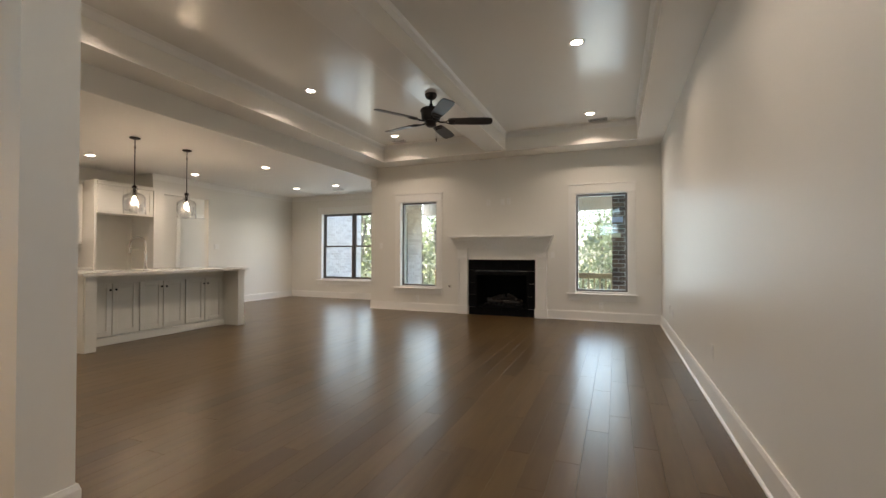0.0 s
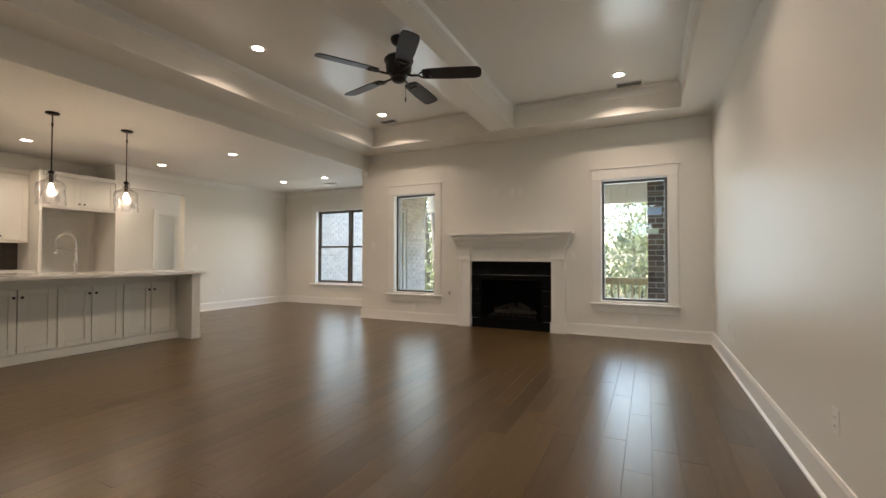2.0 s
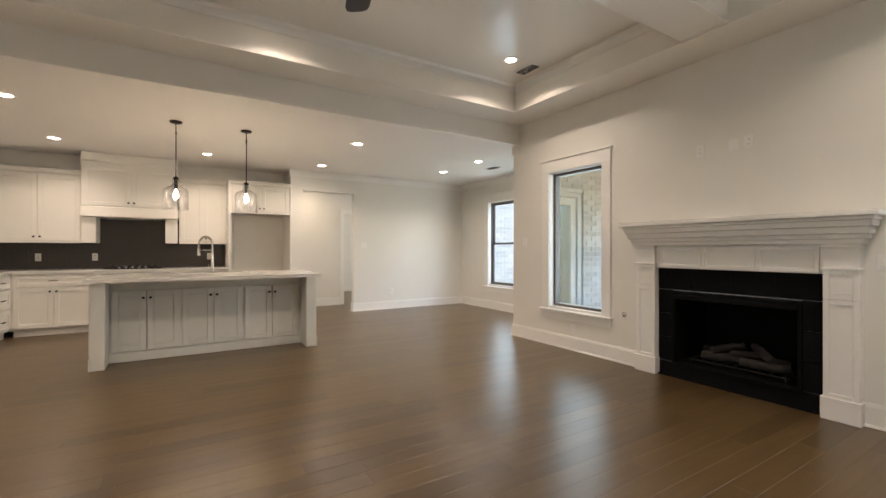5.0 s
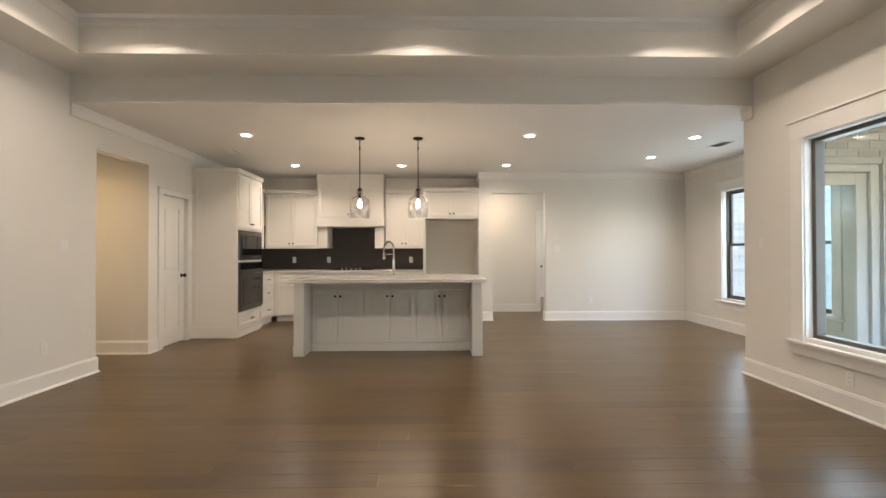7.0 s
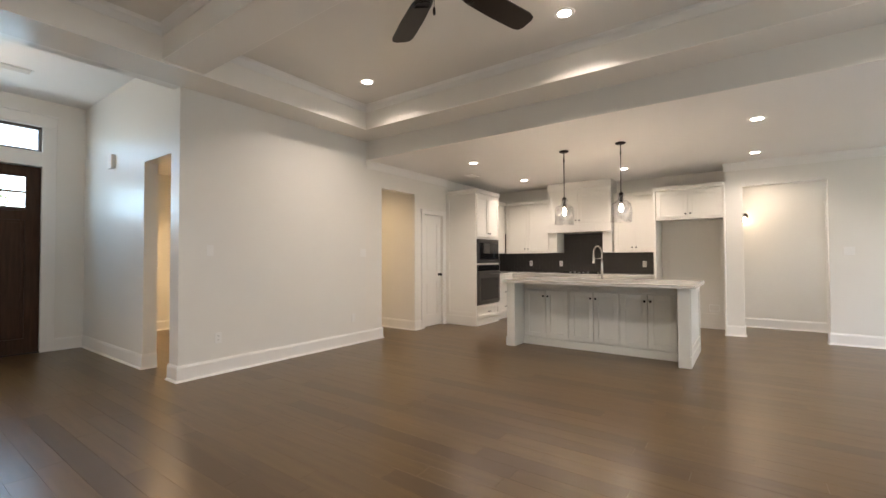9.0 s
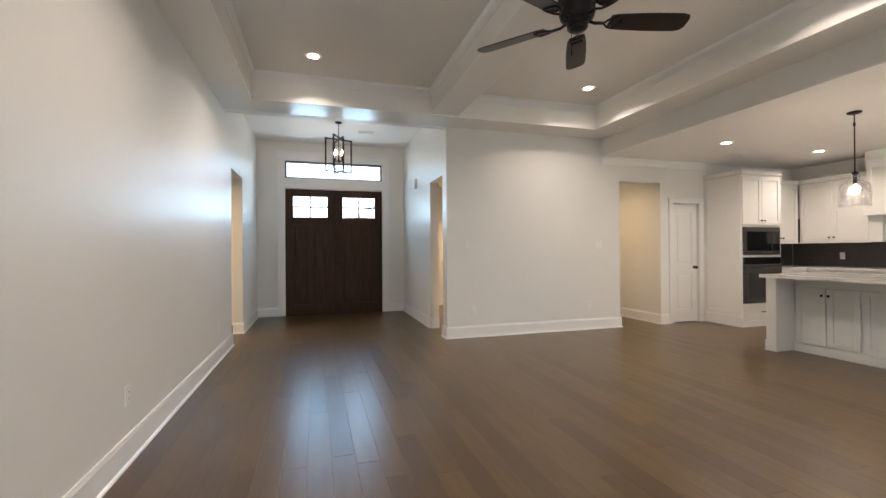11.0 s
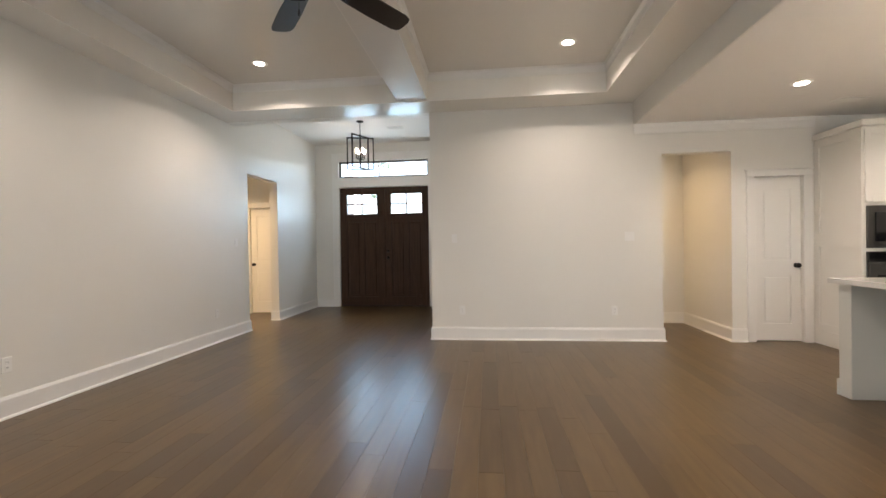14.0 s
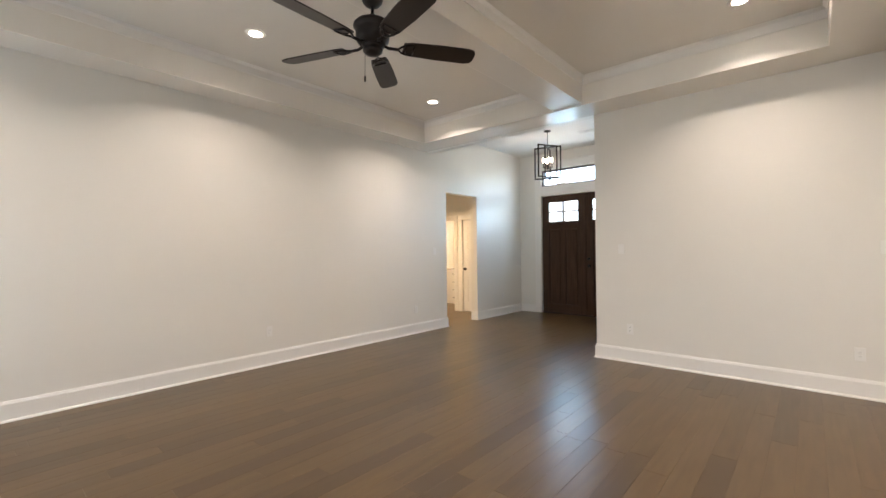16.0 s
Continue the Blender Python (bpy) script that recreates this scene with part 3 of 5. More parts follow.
# pantry door
casing("trim", "+y", -5.81, S, 0, 0.56, 2.035, side=0.09, head=0.075, floor=True, cap=0.012)


def panel_door(name, facing, x, y, w, h, label, knob_u, swing=0.0, panels=((0.22, 0.82), (1.0, 1.88))):
    d = tagged(new(name), label, "door", kind="structure")
    d.matrix_basis = onto(facing, x, y, 0) @ Matrix.Rotation(radians(swing), 4, "Y")
    PLACED[d] = d.matrix_basis.copy()
    m = d.matrix_basis
    bm = bmesh.new()
    ys = [0.01] + [v for p in panels for v in p] + [h - 0.004]
    s = 0.115
    box(bm, 0.003, s, 0.01, h - 0.004, -0.04, 0)
    box(bm, w - s, w - 0.003, 0.01, h - 0.004, -0.04, 0)
    for a, b in zip(ys[::2], ys[1::2]):
        box(bm, s, w - s, a, b, -0.04, 0)
    part("leaf", laid(bm, m), TRIM, d)
    for a, b in panels:
        bm = bmesh.new()
        box(bm, s, w - s, a, b, -0.03, -0.012)
        box(bm, s + 0.03, w - s - 0.03, a + 0.03, b - 0.03, -0.0125, -0.004, 0.0035)
        part("panel", laid(bm, m), TRIM, d)
    bm = lathe(bmesh.new(), [(0.028, 0.0), (0.028, 0.006), (0.011, 0.012), (0.011, 0.03), (0.026, 0.04), (0.03, 0.052), (0.024, 0.064), (0.0, 0.067)], steps=16)
    part("door_knob", laid(bm, m @ Matrix.Translation((knob_u, 0.94, 0))), BLACK, d, "black round knob")
    return d


panel_door("door_1", "+y", -5.81, S - 0.045, 0.56, 2.035, "white two-panel pantry door with black knob, closed", 0.50)

# ---- front doors ----
casing("trim", "+y", 0.555, FRONT, 0, 1.90, 3.045, side=0.14, head=0.15, floor=True, cap=0.02)
structure("trim_transom", bx(-1.345, 0.555, FRONT - 0.1, FRONT + 0.02, 2.50, 2.70, 0.003), TRIM, "white flat board between doors and transom")
DM = FRONT - 0.05


def front_door(name, x0, left):
    d = tagged(new(name), "dark stained wooden entry door with four-light window, closed", "door", kind="structure")
    PLACED[d] = Matrix.Identity(4)
    w, h = 0.945, 2.48
    m = onto("+y", x0, DM, 0.012)
    bm = bmesh.new()
    s = 0.15
    lz0, lz1 = 1.93, 2.335
    for a in ((0, s, 0, h), (w - s, w, 0, h), (s, w - s, 0, 0.19), (s, w - s, 1.76, lz0), (s, w - s, lz1, h)):
        box(bm, *a, -0.045, 0)
    box(bm, w / 2 - 0.045, w / 2 + 0.045, 0.19, 1.76, -0.044, -0.002)
    part("leaf", laid(bm, m), DOORWOOD, d)
    for a, b in ((s, w / 2 - 0.045), (w / 2 + 0.045, w - s)):
        bm = bmesh.new()
        box(bm, a, b, 0.19, 1.76, -0.035, -0.02)
        box(bm, a + 0.035, b - 0.035, 0.225, 1.725, -0.0215, -0.008, 0.005)
        part("panel", laid(bm, m), DOORWOOD, d)
    bm = bmesh.new()
    box(bm, w / 2 - 0.014, w / 2 + 0.014, lz0, lz1, -0.04, -0.004)
    for a, b in ((s, w / 2 - 0.0145), (w / 2 + 0.0145, w - s)):
        box(bm, a, b, (lz0 + lz1) / 2 - 0.014, (lz0 + lz1) / 2 + 0.014, -0.04, -0.004)
    box(bm, s - 0.02, w - s + 0.02, lz0 - 0.05, lz0 - 0.02, 0, 0.018, 0.004)
    part("glazing_bar", laid(bm, m), DOORWOOD, d)
    for a, b in ((s, w / 2 - 0.014), (w / 2 + 0.014, w - s)):
        for c, e in ((lz0, (lz0 + lz1) / 2 - 0.014), ((lz0 + lz1) / 2 + 0.014, lz1)):
            p = part("pane", laid(box(bmesh.new(), a, b, c, e, -0.025, -0.02), m), GLASS, d)
            p.visible_shadow = False
    if left:
        for z, r in ((1.00, 0.03), (1.14, 0.027)):
            bm = lathe(bmesh.new(), [(r, 0.0), (r, 0.008), (0.012, 0.014), (0.012, 0.035), (r * 0.9, 0.045), (r * 0.8, 0.06), (0, 0.062)], steps=14)
            part("door_knob" if z < 1.1 else "deadbolt", laid(bm, m @ Matrix.Translation((0.07, z, 0))), BLACK, d, "black metal")
    return d


front_door("door_2", 0.553, False)
front_door("door_3", -0.397, True)
structure("door_astragal", bx(-0.415, -0.375, DM, DM + 0.014, 0.012, 2.49, 0.003), DOORWOOD, "dark wooden meeting strip between the doors")
structure("door_threshold", bx(-1.345, 0.555, FRONT - 0.15, FRONT - 0.01, 0.0, 0.012, 0.003), BRONZE, "dark metal threshold")
tr = tagged(new("window_4"), "low transom window over the entry doors", "window", kind="structure")
PLACED[tr] = Matrix.Identity(4)
m = onto("+y", 0.555, FRONT - 0.10, 2.70)
part("window_frame", laid(bar_frame(1.90, 0.345, 0.035, -0.02, 0.05), m), FRAMEDARK, tr, "dark bronze frame")
p = part("pane", laid(box(bmesh.new(), 0.03, 1.87, 0.03, 0.315, 0.0, 0.005), m), GLASS, tr)
p.visible_shadow = False

# ---- fireplace ----
FX = -1.66
fp = thing("fireplace", (FX, N, 0), "white painted wooden mantel with black slate surround", "fireplace")
FY = N - 0.003
for s in (-1, 1):
    x0, x1 = sorted((FX + s * 0.655, FX + s * 0.855))
    bm = bmesh.new()
    box(bm, x0, x1, FY - 0.075, FY, 0.16, 1.10)
    pil = part("pilaster", bm, TRIM, fp)
    bm = laid(bar_frame(0.20, 0.72, 0.035, 0, 0.012, 0.002), onto("-y", x0, FY - 0.0752, 0.16))
    join(bm, laid(bar_frame(0.20, 0.215, 0.035, 0, 0.012, 0.002), onto("-y", x0, FY - 0.0752, 0.885)))
    part("panel_frame", bm, TRIM, pil)
    part("plinth", bx(x0 - 0.015, x1 + 0.012, FY - 0.098, FY, 0.0, 0.165, 0.004), TRIM, fp)
    bm = bmesh.new()
    box(bm, x0 - 0.012, x1 + 0.01, FY - 0.10, FY, 1.098, 1.115, 0.003)
    box(bm, x0 - 0.004, x1 + 0.002, FY - 0.09, FY, 1.115, 1.26)
    box(bm, x0 - 0.012, x1 + 0.01, FY - 0.105, FY, 1.26, 1.285, 0.003)
    part("capital", bm, TRIM, fp)
bm = bmesh.new()
box(bm, FX - 0.656, FX + 0.656, FY - 0.06, FY, 1.065, 1.285)
part("frieze", bm, TRIM, fp)
for k in range(3):
    a = FX - 0.63 + 0.425 * k
    bm = laid(bar_frame(0.41, 0.19, 0.03, 0, 0.012, 0.002), onto("-y", a, FY - 0.0602, 1.075))
    part("frieze_panel", bm, TRIM, fp)
bm = bmesh.new()
for i, (o, z0, z1) in enumerate(((0.105, 1.286, 1.325), (0.125, 1.325, 1.36), (0.15, 1.36, 1.41), (0.175, 1.41, 1.455), (0.195, 1.455, 1.48))):
    box(bm, FX - 0.80 - o * 0.8, FX + 0.80 + o * 0.8, FY - o, FY, z0, z1, 0.004)
part("crown", bm, TRIM, fp)
part("mantel_shelf", bx(FX - 0.985, FX + 0.985, FY - 0.225, FY, 1.481, 1.52, 0.005), TRIM, fp)
# slate surround, in pieces
SY = N - 0.02
sur = part("surround", bx(FX - 0.654, FX + 0.654, N - 0.008, N - 0.001, 0.86, 1.064), SLATE, fp)
rows = [(-0.654, 0.654, 0.855, 1.062, 4), (-0.654, -0.51, 0.145, 0.853, 1), (0.51, 0.654, 0.145, 0.853, 1), (-0.654, 0.654, 0.003, 0.143, 4)]
for a, b, z0, z1, k in rows:
    for i in range(k):
        p0, p1 = a + (b - a) * i / k, a + (b - a) * (i + 1) / k
        hs = 1 if k > 1 else 3
        for j in range(hs):
            q0, q1 = z0 + (z1 - z0) * j / hs, z0 + (z1 - z0) * (j + 1) / hs
            part("slate_tile", bx(FX + p0 + 0.0012, FX + p1 - 0.0012, SY - random.uniform(0, 0.003), N - 0.0085, q0 + 0.0012, q1 - 0.0012, 0.002), SLATE, fp)
part("hearth_strip", bx(FX - 0.654, FX + 0.654, N - 0.05, SY - 0.004, 0.001, 0.012, 0.002), SLATE, fp)
part("firebox", holed("x", N + 0.0, N + 0.55, FX - 0.50, FX + 0.50, 0.14, 0.83, [(FX - 0.48, FX + 0.48, 0.16, 0.81)]), SOOT, fp)
part("fire_back", bx(FX - 0.50, FX + 0.50, N + 0.5505, N + 0.57, 0.14, 0.83), SOOT, fp)
bm = laid(bar_frame(1.03, 0.72, 0.03, 0, 0.03), onto("-y", FX - 0.515, N - 0.005, 0.125))
part("firebox_frame", bm, SOOT, fp)
part("hood_lip", bx(FX - 0.49, FX + 0.49, N - 0.045, N - 0.006, 0.765, 0.81, 0.006), SOOT, fp)
bm = bmesh.new()
for i in range(9):
    x = FX - 0.36 + 0.09 * i
    box(bm, x - 0.006, x + 0.006, N + 0.06, N + 0.34, 0.20, 0.212)
for y in (N + 0.06, N + 0.2, N + 0.34):
    box(bm, FX - 0.40, FX + 0.40, y - 0.006, y + 0.006, 0.188, 0.2)
for x in (-0.38, 0.38):
    for y in (N + 0.06, N + 0.34):
        box(bm, FX + x - 0.008, FX + x + 0.008, y - 0.008, y + 0.008, 0.16, 0.2)
grate = part("grate", bm, BLACK, fp)
for a, b, r in (((-0.36, 0.28, 0.25), (0.34, 0.26, 0.26), 0.05), ((-0.30, 0.12, 0.245), (0.05, 0.18, 0.255), 0.042), ((0.02, 0.10, 0.245), (0.38, 0.14, 0.25), 0.04),
                ((-0.22, 0.1, 0.30), (-0.02, 0.3, 0.36), 0.036), ((0.28, 0.1, 0.30), (0.06, 0.3, 0.37), 0.036), ((-0.05, 0.14, 0.31), (0.22, 0.2, 0.33), 0.03)):
    pts = []
    for i in range(7):
        f = i / 6
        pts.append((FX + a[0] + (b[0] - a[0]) * f + random.uniform(-0.012, 0.012), N + a[1] + (b[1] - a[1]) * f + random.uniform(-0.012, 0.012), a[2] + (b[2] - a[2]) * f + random.uniform(-0.008, 0.008)))
    part("log", tube(bmesh.new(), pts, r, 9, r * random.uniform(0.7, 0.95)), LOG, fp, "dark ceramic gas log")

# ---- kitchen: island ----
IX0, IX1, IY0, IY1 = -6.45, -5.34, 3.28, 5.55
isl = thing("kitchen_island", ((IX0 + IX1) / 2, (IY0 + IY1) / 2, 0), "pale painted kitchen island with shaker doors and overhang", "kitchen island")
part("body", bx(IX0 + 0.02, -5.67, IY0 + 0.121, IY1 - 0.121, 0.0, 0.64), ISLE, isl)
bm = bmesh.new()
box(bm, IX0 + 0.02, IX0 + 0.04, IY0 + 0.121, IY1 - 0.121, 0.641, 0.893)
box(bm, -5.69, -5.67, IY0 + 0.121, IY1 - 0.121, 0.641, 0.893)
part("carcass_wall", bm, ISLE, isl)
for y0 in (IY0, IY1 - 0.12):
    leg = part("end_panel", bx(IX0, IX1, y0, y0 + 0.12, 0, 0.893, 0.003), ISLE, isl)
    out = y0 if y0 == IY0 else y0 + 0.12
    part("skirting", bx(IX0 - 0.012, IX1 + 0.012, y0 - (0.012 if y0 == IY0 else -0.121), y0 - 0.0005 if y0 == IY0 else y0 + 0.132, 0, 0.13, 0.004), ISLE, leg)
    f = "-y" if y0 == IY0 else "+y"
    mm = onto(f, IX0 + 0.02 if f == "-y" else IX1 - 0.02, out, 0.14)
    part("panel_frame", laid(bar_frame(1.07, 0.74, 0.08, 0, 0.012), mm), ISLE, leg)
bm = bmesh.new()
box(bm, -5.669, -5.66, IY0 + 0.121, IY1 - 0.121, 0.79, 0.893)
box(bm, -5.669, -5.66, IY0 + 0.121, IY1 - 0.121, 0.10, 0.108)
for y in (3.402, 4.062, 4.722, 5.412):
    box(bm, -5.669, -5.66, y - 0.001 if y < 3.5 else y - 0.006, y + 0.014, 0.1085, 0.7895)
part("face_frame", bm, ISLE, isl)
part("toe_board", bx(-5.669, -5.63, IY0 + 0.121, IY1 - 0.121, 0, 0.098, 0.003), ISLE, isl)
for k in range(3):
    y0 = 3.418 + 0.664 * k
    for j in range(2):
        d = part("door", shaker(0.318, 0.672, onto("+x", -5.6655, y0 + 0.324 * j, 0.113), thick=0.024), ISLE, isl)
        part("knob", knob(onto("+x", -5.642, y0 + (0.288 if j == 0 else 0.356), 0.70)), BLACK, d, "black round knob")
HX = (-6.42, -6.10, 4.05, 4.78)
bm = bmesh.new()
X0, X1, Y0, Y1 = IX0 - 0.03, IX1 + 0.045, IY0 - 0.05, IY1 + 0.06
for a in ((X0, X1, Y0, HX[2]), (X0, X1, HX[3], Y1), (X0, HX[0], HX[2], HX[3]), (HX[1], X1, HX[2], HX[3])):
    box(bm, *a, 0.895, 0.935)
bmesh.ops.remove_doubles(bm, verts=bm.verts[:], dist=1e-5)
bmesh.ops.delete(bm, geom=[f for f in bm.faces if f.calc_area() < 1e-9], context="FACES")
solid("island_worktop", bm, QUARTZ, "pale polished quartz worktop on the island", "worktop")
bm = bmesh.new()
for a in ((HX[0] + 0.006, HX[0] + 0.009, HX[2] + 0.006, HX[3] - 0.006), (HX[1] - 0.009, HX[1] - 0.006, HX[2] + 0.006, HX[3] - 0.006), (HX[0] + 0.009, HX[1] - 0.009, HX[2] + 0.006, HX[2] + 0.009), (HX[0] + 0.009, HX[1] - 0.009, HX[3] - 0.009, HX[3] - 0.006)):
    box(bm, *a, 0.70, 0.893)
box(bm, HX[0] + 0.006, HX[1] - 0.006, HX[2] + 0.006, HX[3] - 0.006, 0.697, 0.70)
sink = solid("sink", bm, STEEL, "stainless undermount sink basin in the island", "sink")
fau = thing("kitchen_faucet", (-6.05, 4.41, 0.935), "brushed nickel pull-down spring faucet on the island", "faucet")
bm = lathe(bmesh.new(), [(0.03, 0.936), (0.03, 0.945), (0.02, 0.955), (0.018, 1.13), (0.016, 1.15), (0.013, 1.21)], (-6.05, 4.41, 0), 16)
part("stem", bm, CHROME, fau)
arc = []
dx, dy = -0.62, -0.78
for i in range(17):
    a = math.pi * i / 16
    r = 0.095
    arc.append((-6.05 + dx * (r - r * math.cos(a)), 4.41 + dy * (r - r * math.cos(a)), 1.30 + 0.11 * math.sin(a)))
pts = [(-6.05, 4.41, 1.205), (-6.05, 4.41, 1.25)] + arc + [(arc[-1][0], arc[-1][1], 1.26)]
part("hose", tube(bmesh.new(), pts, 0.010, 8), CHROME, fau)
bm = bmesh.new()
coil = []
for i in range(240):
    f = i / 239 * (len(pts) - 1)
    k = min(int(f), len(pts) - 2)
    p = Vector(pts[k]).lerp(Vector(pts[k + 1]), f - k)
    d = (Vector(pts[k + 1]) - Vector(pts[k])).normalized()
    s = Vector((-dy, dx, 0))
    u = s.cross(d)
    a = i * 0.9
    coil.append(p + 0.0135 * (math.cos(a) * s + math.sin(a) * u))
part("spring", tube(bm, coil, 0.0026, 5), CHROME, fau)
hx, hy = arc[-1][0], arc[-1][1]
part("spray_head", lathe(bmesh.new(), [(0.010, 1.27), (0.016, 1.255), (0.018, 1.20), (0.021, 1.165), (0.0, 1.163)], (hx, hy, 0), 14), CHROME, fau)
part("holder_arm", tube(bmesh.new(), [(-6.05, 4.41, 1.235), (hx, hy, 1.235)], 0.006, 8), CHROME, fau)
part("lever", tube(bmesh.new(), [(-6.05, 4.41, 1.0), (-6.05 + 0.045, 4.41 - 0.035, 1.0), (-6.05 + 0.055, 4.41 - 0.045, 1.05)], 0.007, 8), CHROME, fau)


# ---- kitchen: tall oven cabinet ----
def cabinet_front(parent, kind, facing, x, y, z, w, h, material, knob_at=None, pull=False, label=""):
    d = part(kind, (slab_front if kind == "drawer" and h < 0.16 else shaker)(w, h, onto(facing, x, y, z)), material, parent)
    m = onto(facing, x, y, z) @ Matrix.Translation((0, 0, 0.02))
    if knob_at:
        part("knob", knob(m @ Matrix.Translation((*knob_at, 0))), BLACK, d, "black round knob")
    if pull:
        part("handle", bar_pull(m @ Matrix.Translation((w / 2, h / 2, 0))), BLACK, d, "black bar pull")
    return d


TX1, TX0, TY = -6.50, -7.36, 2.06
tow = thing("oven_cabinet", ((TX0 + TX1) / 2, 1.75, 0), "tall white cabinet holding oven and microwave", "cabinet")
bm = holed("x", S + 0.002, TY, TX0, TX1, 0.0, 2.44, [(TX0 + 0.028, TX1 - 0.028, 0.374, 1.116), (TX0 + 0.028, TX1 - 0.028, 1.149, 1.600)])
part("carcass", bm, CAB, tow)
part("side_panel", laid(holed("x", 0.0, 0.012, 0, 0.655, 0.172, 2.419, [(0.075, 0.58, 0.25, 1.16), (0.075, 0.58, 1.315, 2.34)]), onto("+x", TX1 + 0.0002, S + 0.003, 0) @ Matrix(((1, 0, 0, 0), (0, 0, 1, 0), (0, 1, 0, 0), (0, 0, 0, 1)))), CAB, tow)
part("side_skirting", laid(box(bmesh.new(), 0, 0.66, 0, 0.17, 0, 0.016, 0.004), onto("+x", TX1 + 0.0002, S + 0.003, 0)), CAB, tow)
part("crown", bx(TX0 - 0.0, TX1 + 0.03, S + 0.003, TY + 0.035, 2.441, 2.512, 0.008), CAB, tow)
part("toe_board", bx(TX0 + 0.02, TX1, TY - 0.03, TY + 0.012, 0, 0.098, 0.003), CAB, tow)
for j in range(2):
    cabinet_front(tow, "door", "+y", TX1 - 0.01 - 0.42 * j, TY, 1.635, 0.418, 0.775, CAB, (0.385 if j == 0 else 0.033, 0.07))
cabinet_front(tow, "drawer", "+y", TX1 - 0.01, TY, 0.125, 0.84, 0.225, CAB, pull=True)
mic = thing("microwave", (-6.93, TY, 1.15), "black stainless built-in microwave in the tall cabinet", "microwave")
part("body", bx(TX0 + 0.03, TX1 - 0.03, S + 0.1, TY + 0.018, 1.15, 1.599, 0.004), DARKSTEEL, mic)
part("window", bx(-7.12, -6.60, TY + 0.0185, TY + 0.03, 1.22, 1.53, 0.003), BLACKGLASS, mic, "black glass door")
part("control_panel", bx(-7.31, -7.14, TY + 0.0185, TY + 0.028, 1.22, 1.53, 0.003), BLACKGLASS, mic)
part("handle", laid(bar_pull(Matrix.Identity(4), 0.46), onto("+y", -6.86, TY + 0.028, 1.195)), DARKSTEEL, mic)
ov = thing("wall_oven", (-6.93, TY, 0.375), "black stainless wall oven with glass door", "oven")
part("body", bx(TX0 + 0.03, TX1 - 0.03, S + 0.1, TY + 0.015, 0.375, 1.115, 0.004), DARKSTEEL, ov)
part("control_panel", bx(TX0 + 0.035, TX1 - 0.035, TY + 0.0155, TY + 0.03, 1.005, 1.11, 0.003), BLACKGLASS, ov)
dr = part("door", bx(TX0 + 0.035, TX1 - 0.035, TY + 0.0155, TY + 0.045, 0.40, 0.995, 0.005), DARKSTEEL, ov)
part("window", bx(TX0 + 0.10, TX1 - 0.10, TY + 0.0455, TY + 0.048, 0.46, 0.87, 0.001), BLACKGLASS, dr)
part("handle", bar_pull(onto("+y", -6.93, TY + 0.045, 0.945), 0.62), DARKSTEEL, dr)

# ---- kitchen: base cabinets ----
BX, G = -8.02, "kitchen base cabinets"


def base_unit(facing, x, y, w, kind, label):
    """x, y: the lower corner at u = 0 on the front face."""
    m = onto(facing, x, y, 0)
    at = m @ Vector((w / 2, 0, 0))
    c = thing("base_cabinet", tuple(at), label, "cabinet", G)
    part("carcass", laid(box(bmesh.new(), 0.001, w - 0.001, 0.1, 0.892, -0.58, 0), m), CAB, c)
    part("toe_board", laid(box(bmesh.new(), 0.001, w - 0.001, 0, 0.099, -0.06, -0.045), m), CAB, c)
    if kind == "drawers":
        for z0, h in ((0.115, 0.29), (0.415, 0.27), (0.695, 0.18)):
            p = m @ Vector((0.005, z0, 0.0005))
            cabinet_front(c, "drawer", facing, p.x, p.y, p.z, w - 0.01, h, CAB, pull=True)
    else:
        p = m @ Vector((0.005, 0.70, 0.0005))
        cabinet_front(c, "drawer", facing, p.x, p.y, p.z, w - 0.01, 0.175, CAB, pull=True)
        hw = (w - 0.01) / 2
        for j in range(2):
            p = m @ Vector((0.005 + hw * j, 0.115, 0.0005))
            cabinet_front(c, "door", facing, p.x, p.y, p.z, hw, 0.575, CAB, (hw - 0.035 if j == 0 else 0.035, 0.52))
    return c


solid("corner_filler", bx(-8.10, -8.0195, 2.0205, 2.0595, 0.1, 0.892), CAB, "white filler strip in the cabinet corner", "cabinet panel")
base_unit("+y", TX0 - 0.004, 2.02, 0.654, "drawers", "white base cabinet with three drawers and black pulls")
for y0, w in ((2.06, 0.87), (2.935, 0.90), (3.84, 0.915)):
    base_unit("+x", BX, y0, w, "doors", "white shaker base cabinet with drawer over two doors")
bm = bmesh.new()
box(bm, KW + 0.002, BX + 0.035, 2.0555, 4.757, 0.895, 0.933)
box(bm, KW + 0.002, TX0 - 0.003, S + 0.002, 2.055, 0.895, 0.933)
solid("kitchen_worktop", bm, QUARTZ, "pale quartz worktop along the kitchen walls", "worktop")
ct = thing("cooktop", (-8.3, 3.41, 0.933), "black gas cooktop with steel knobs on the worktop", "cooktop")
part("glass_plate", bx(-8.56, -8.08, 3.03, 3.80, 0.934, 0.944, 0.003), BLACKGLASS, ct)
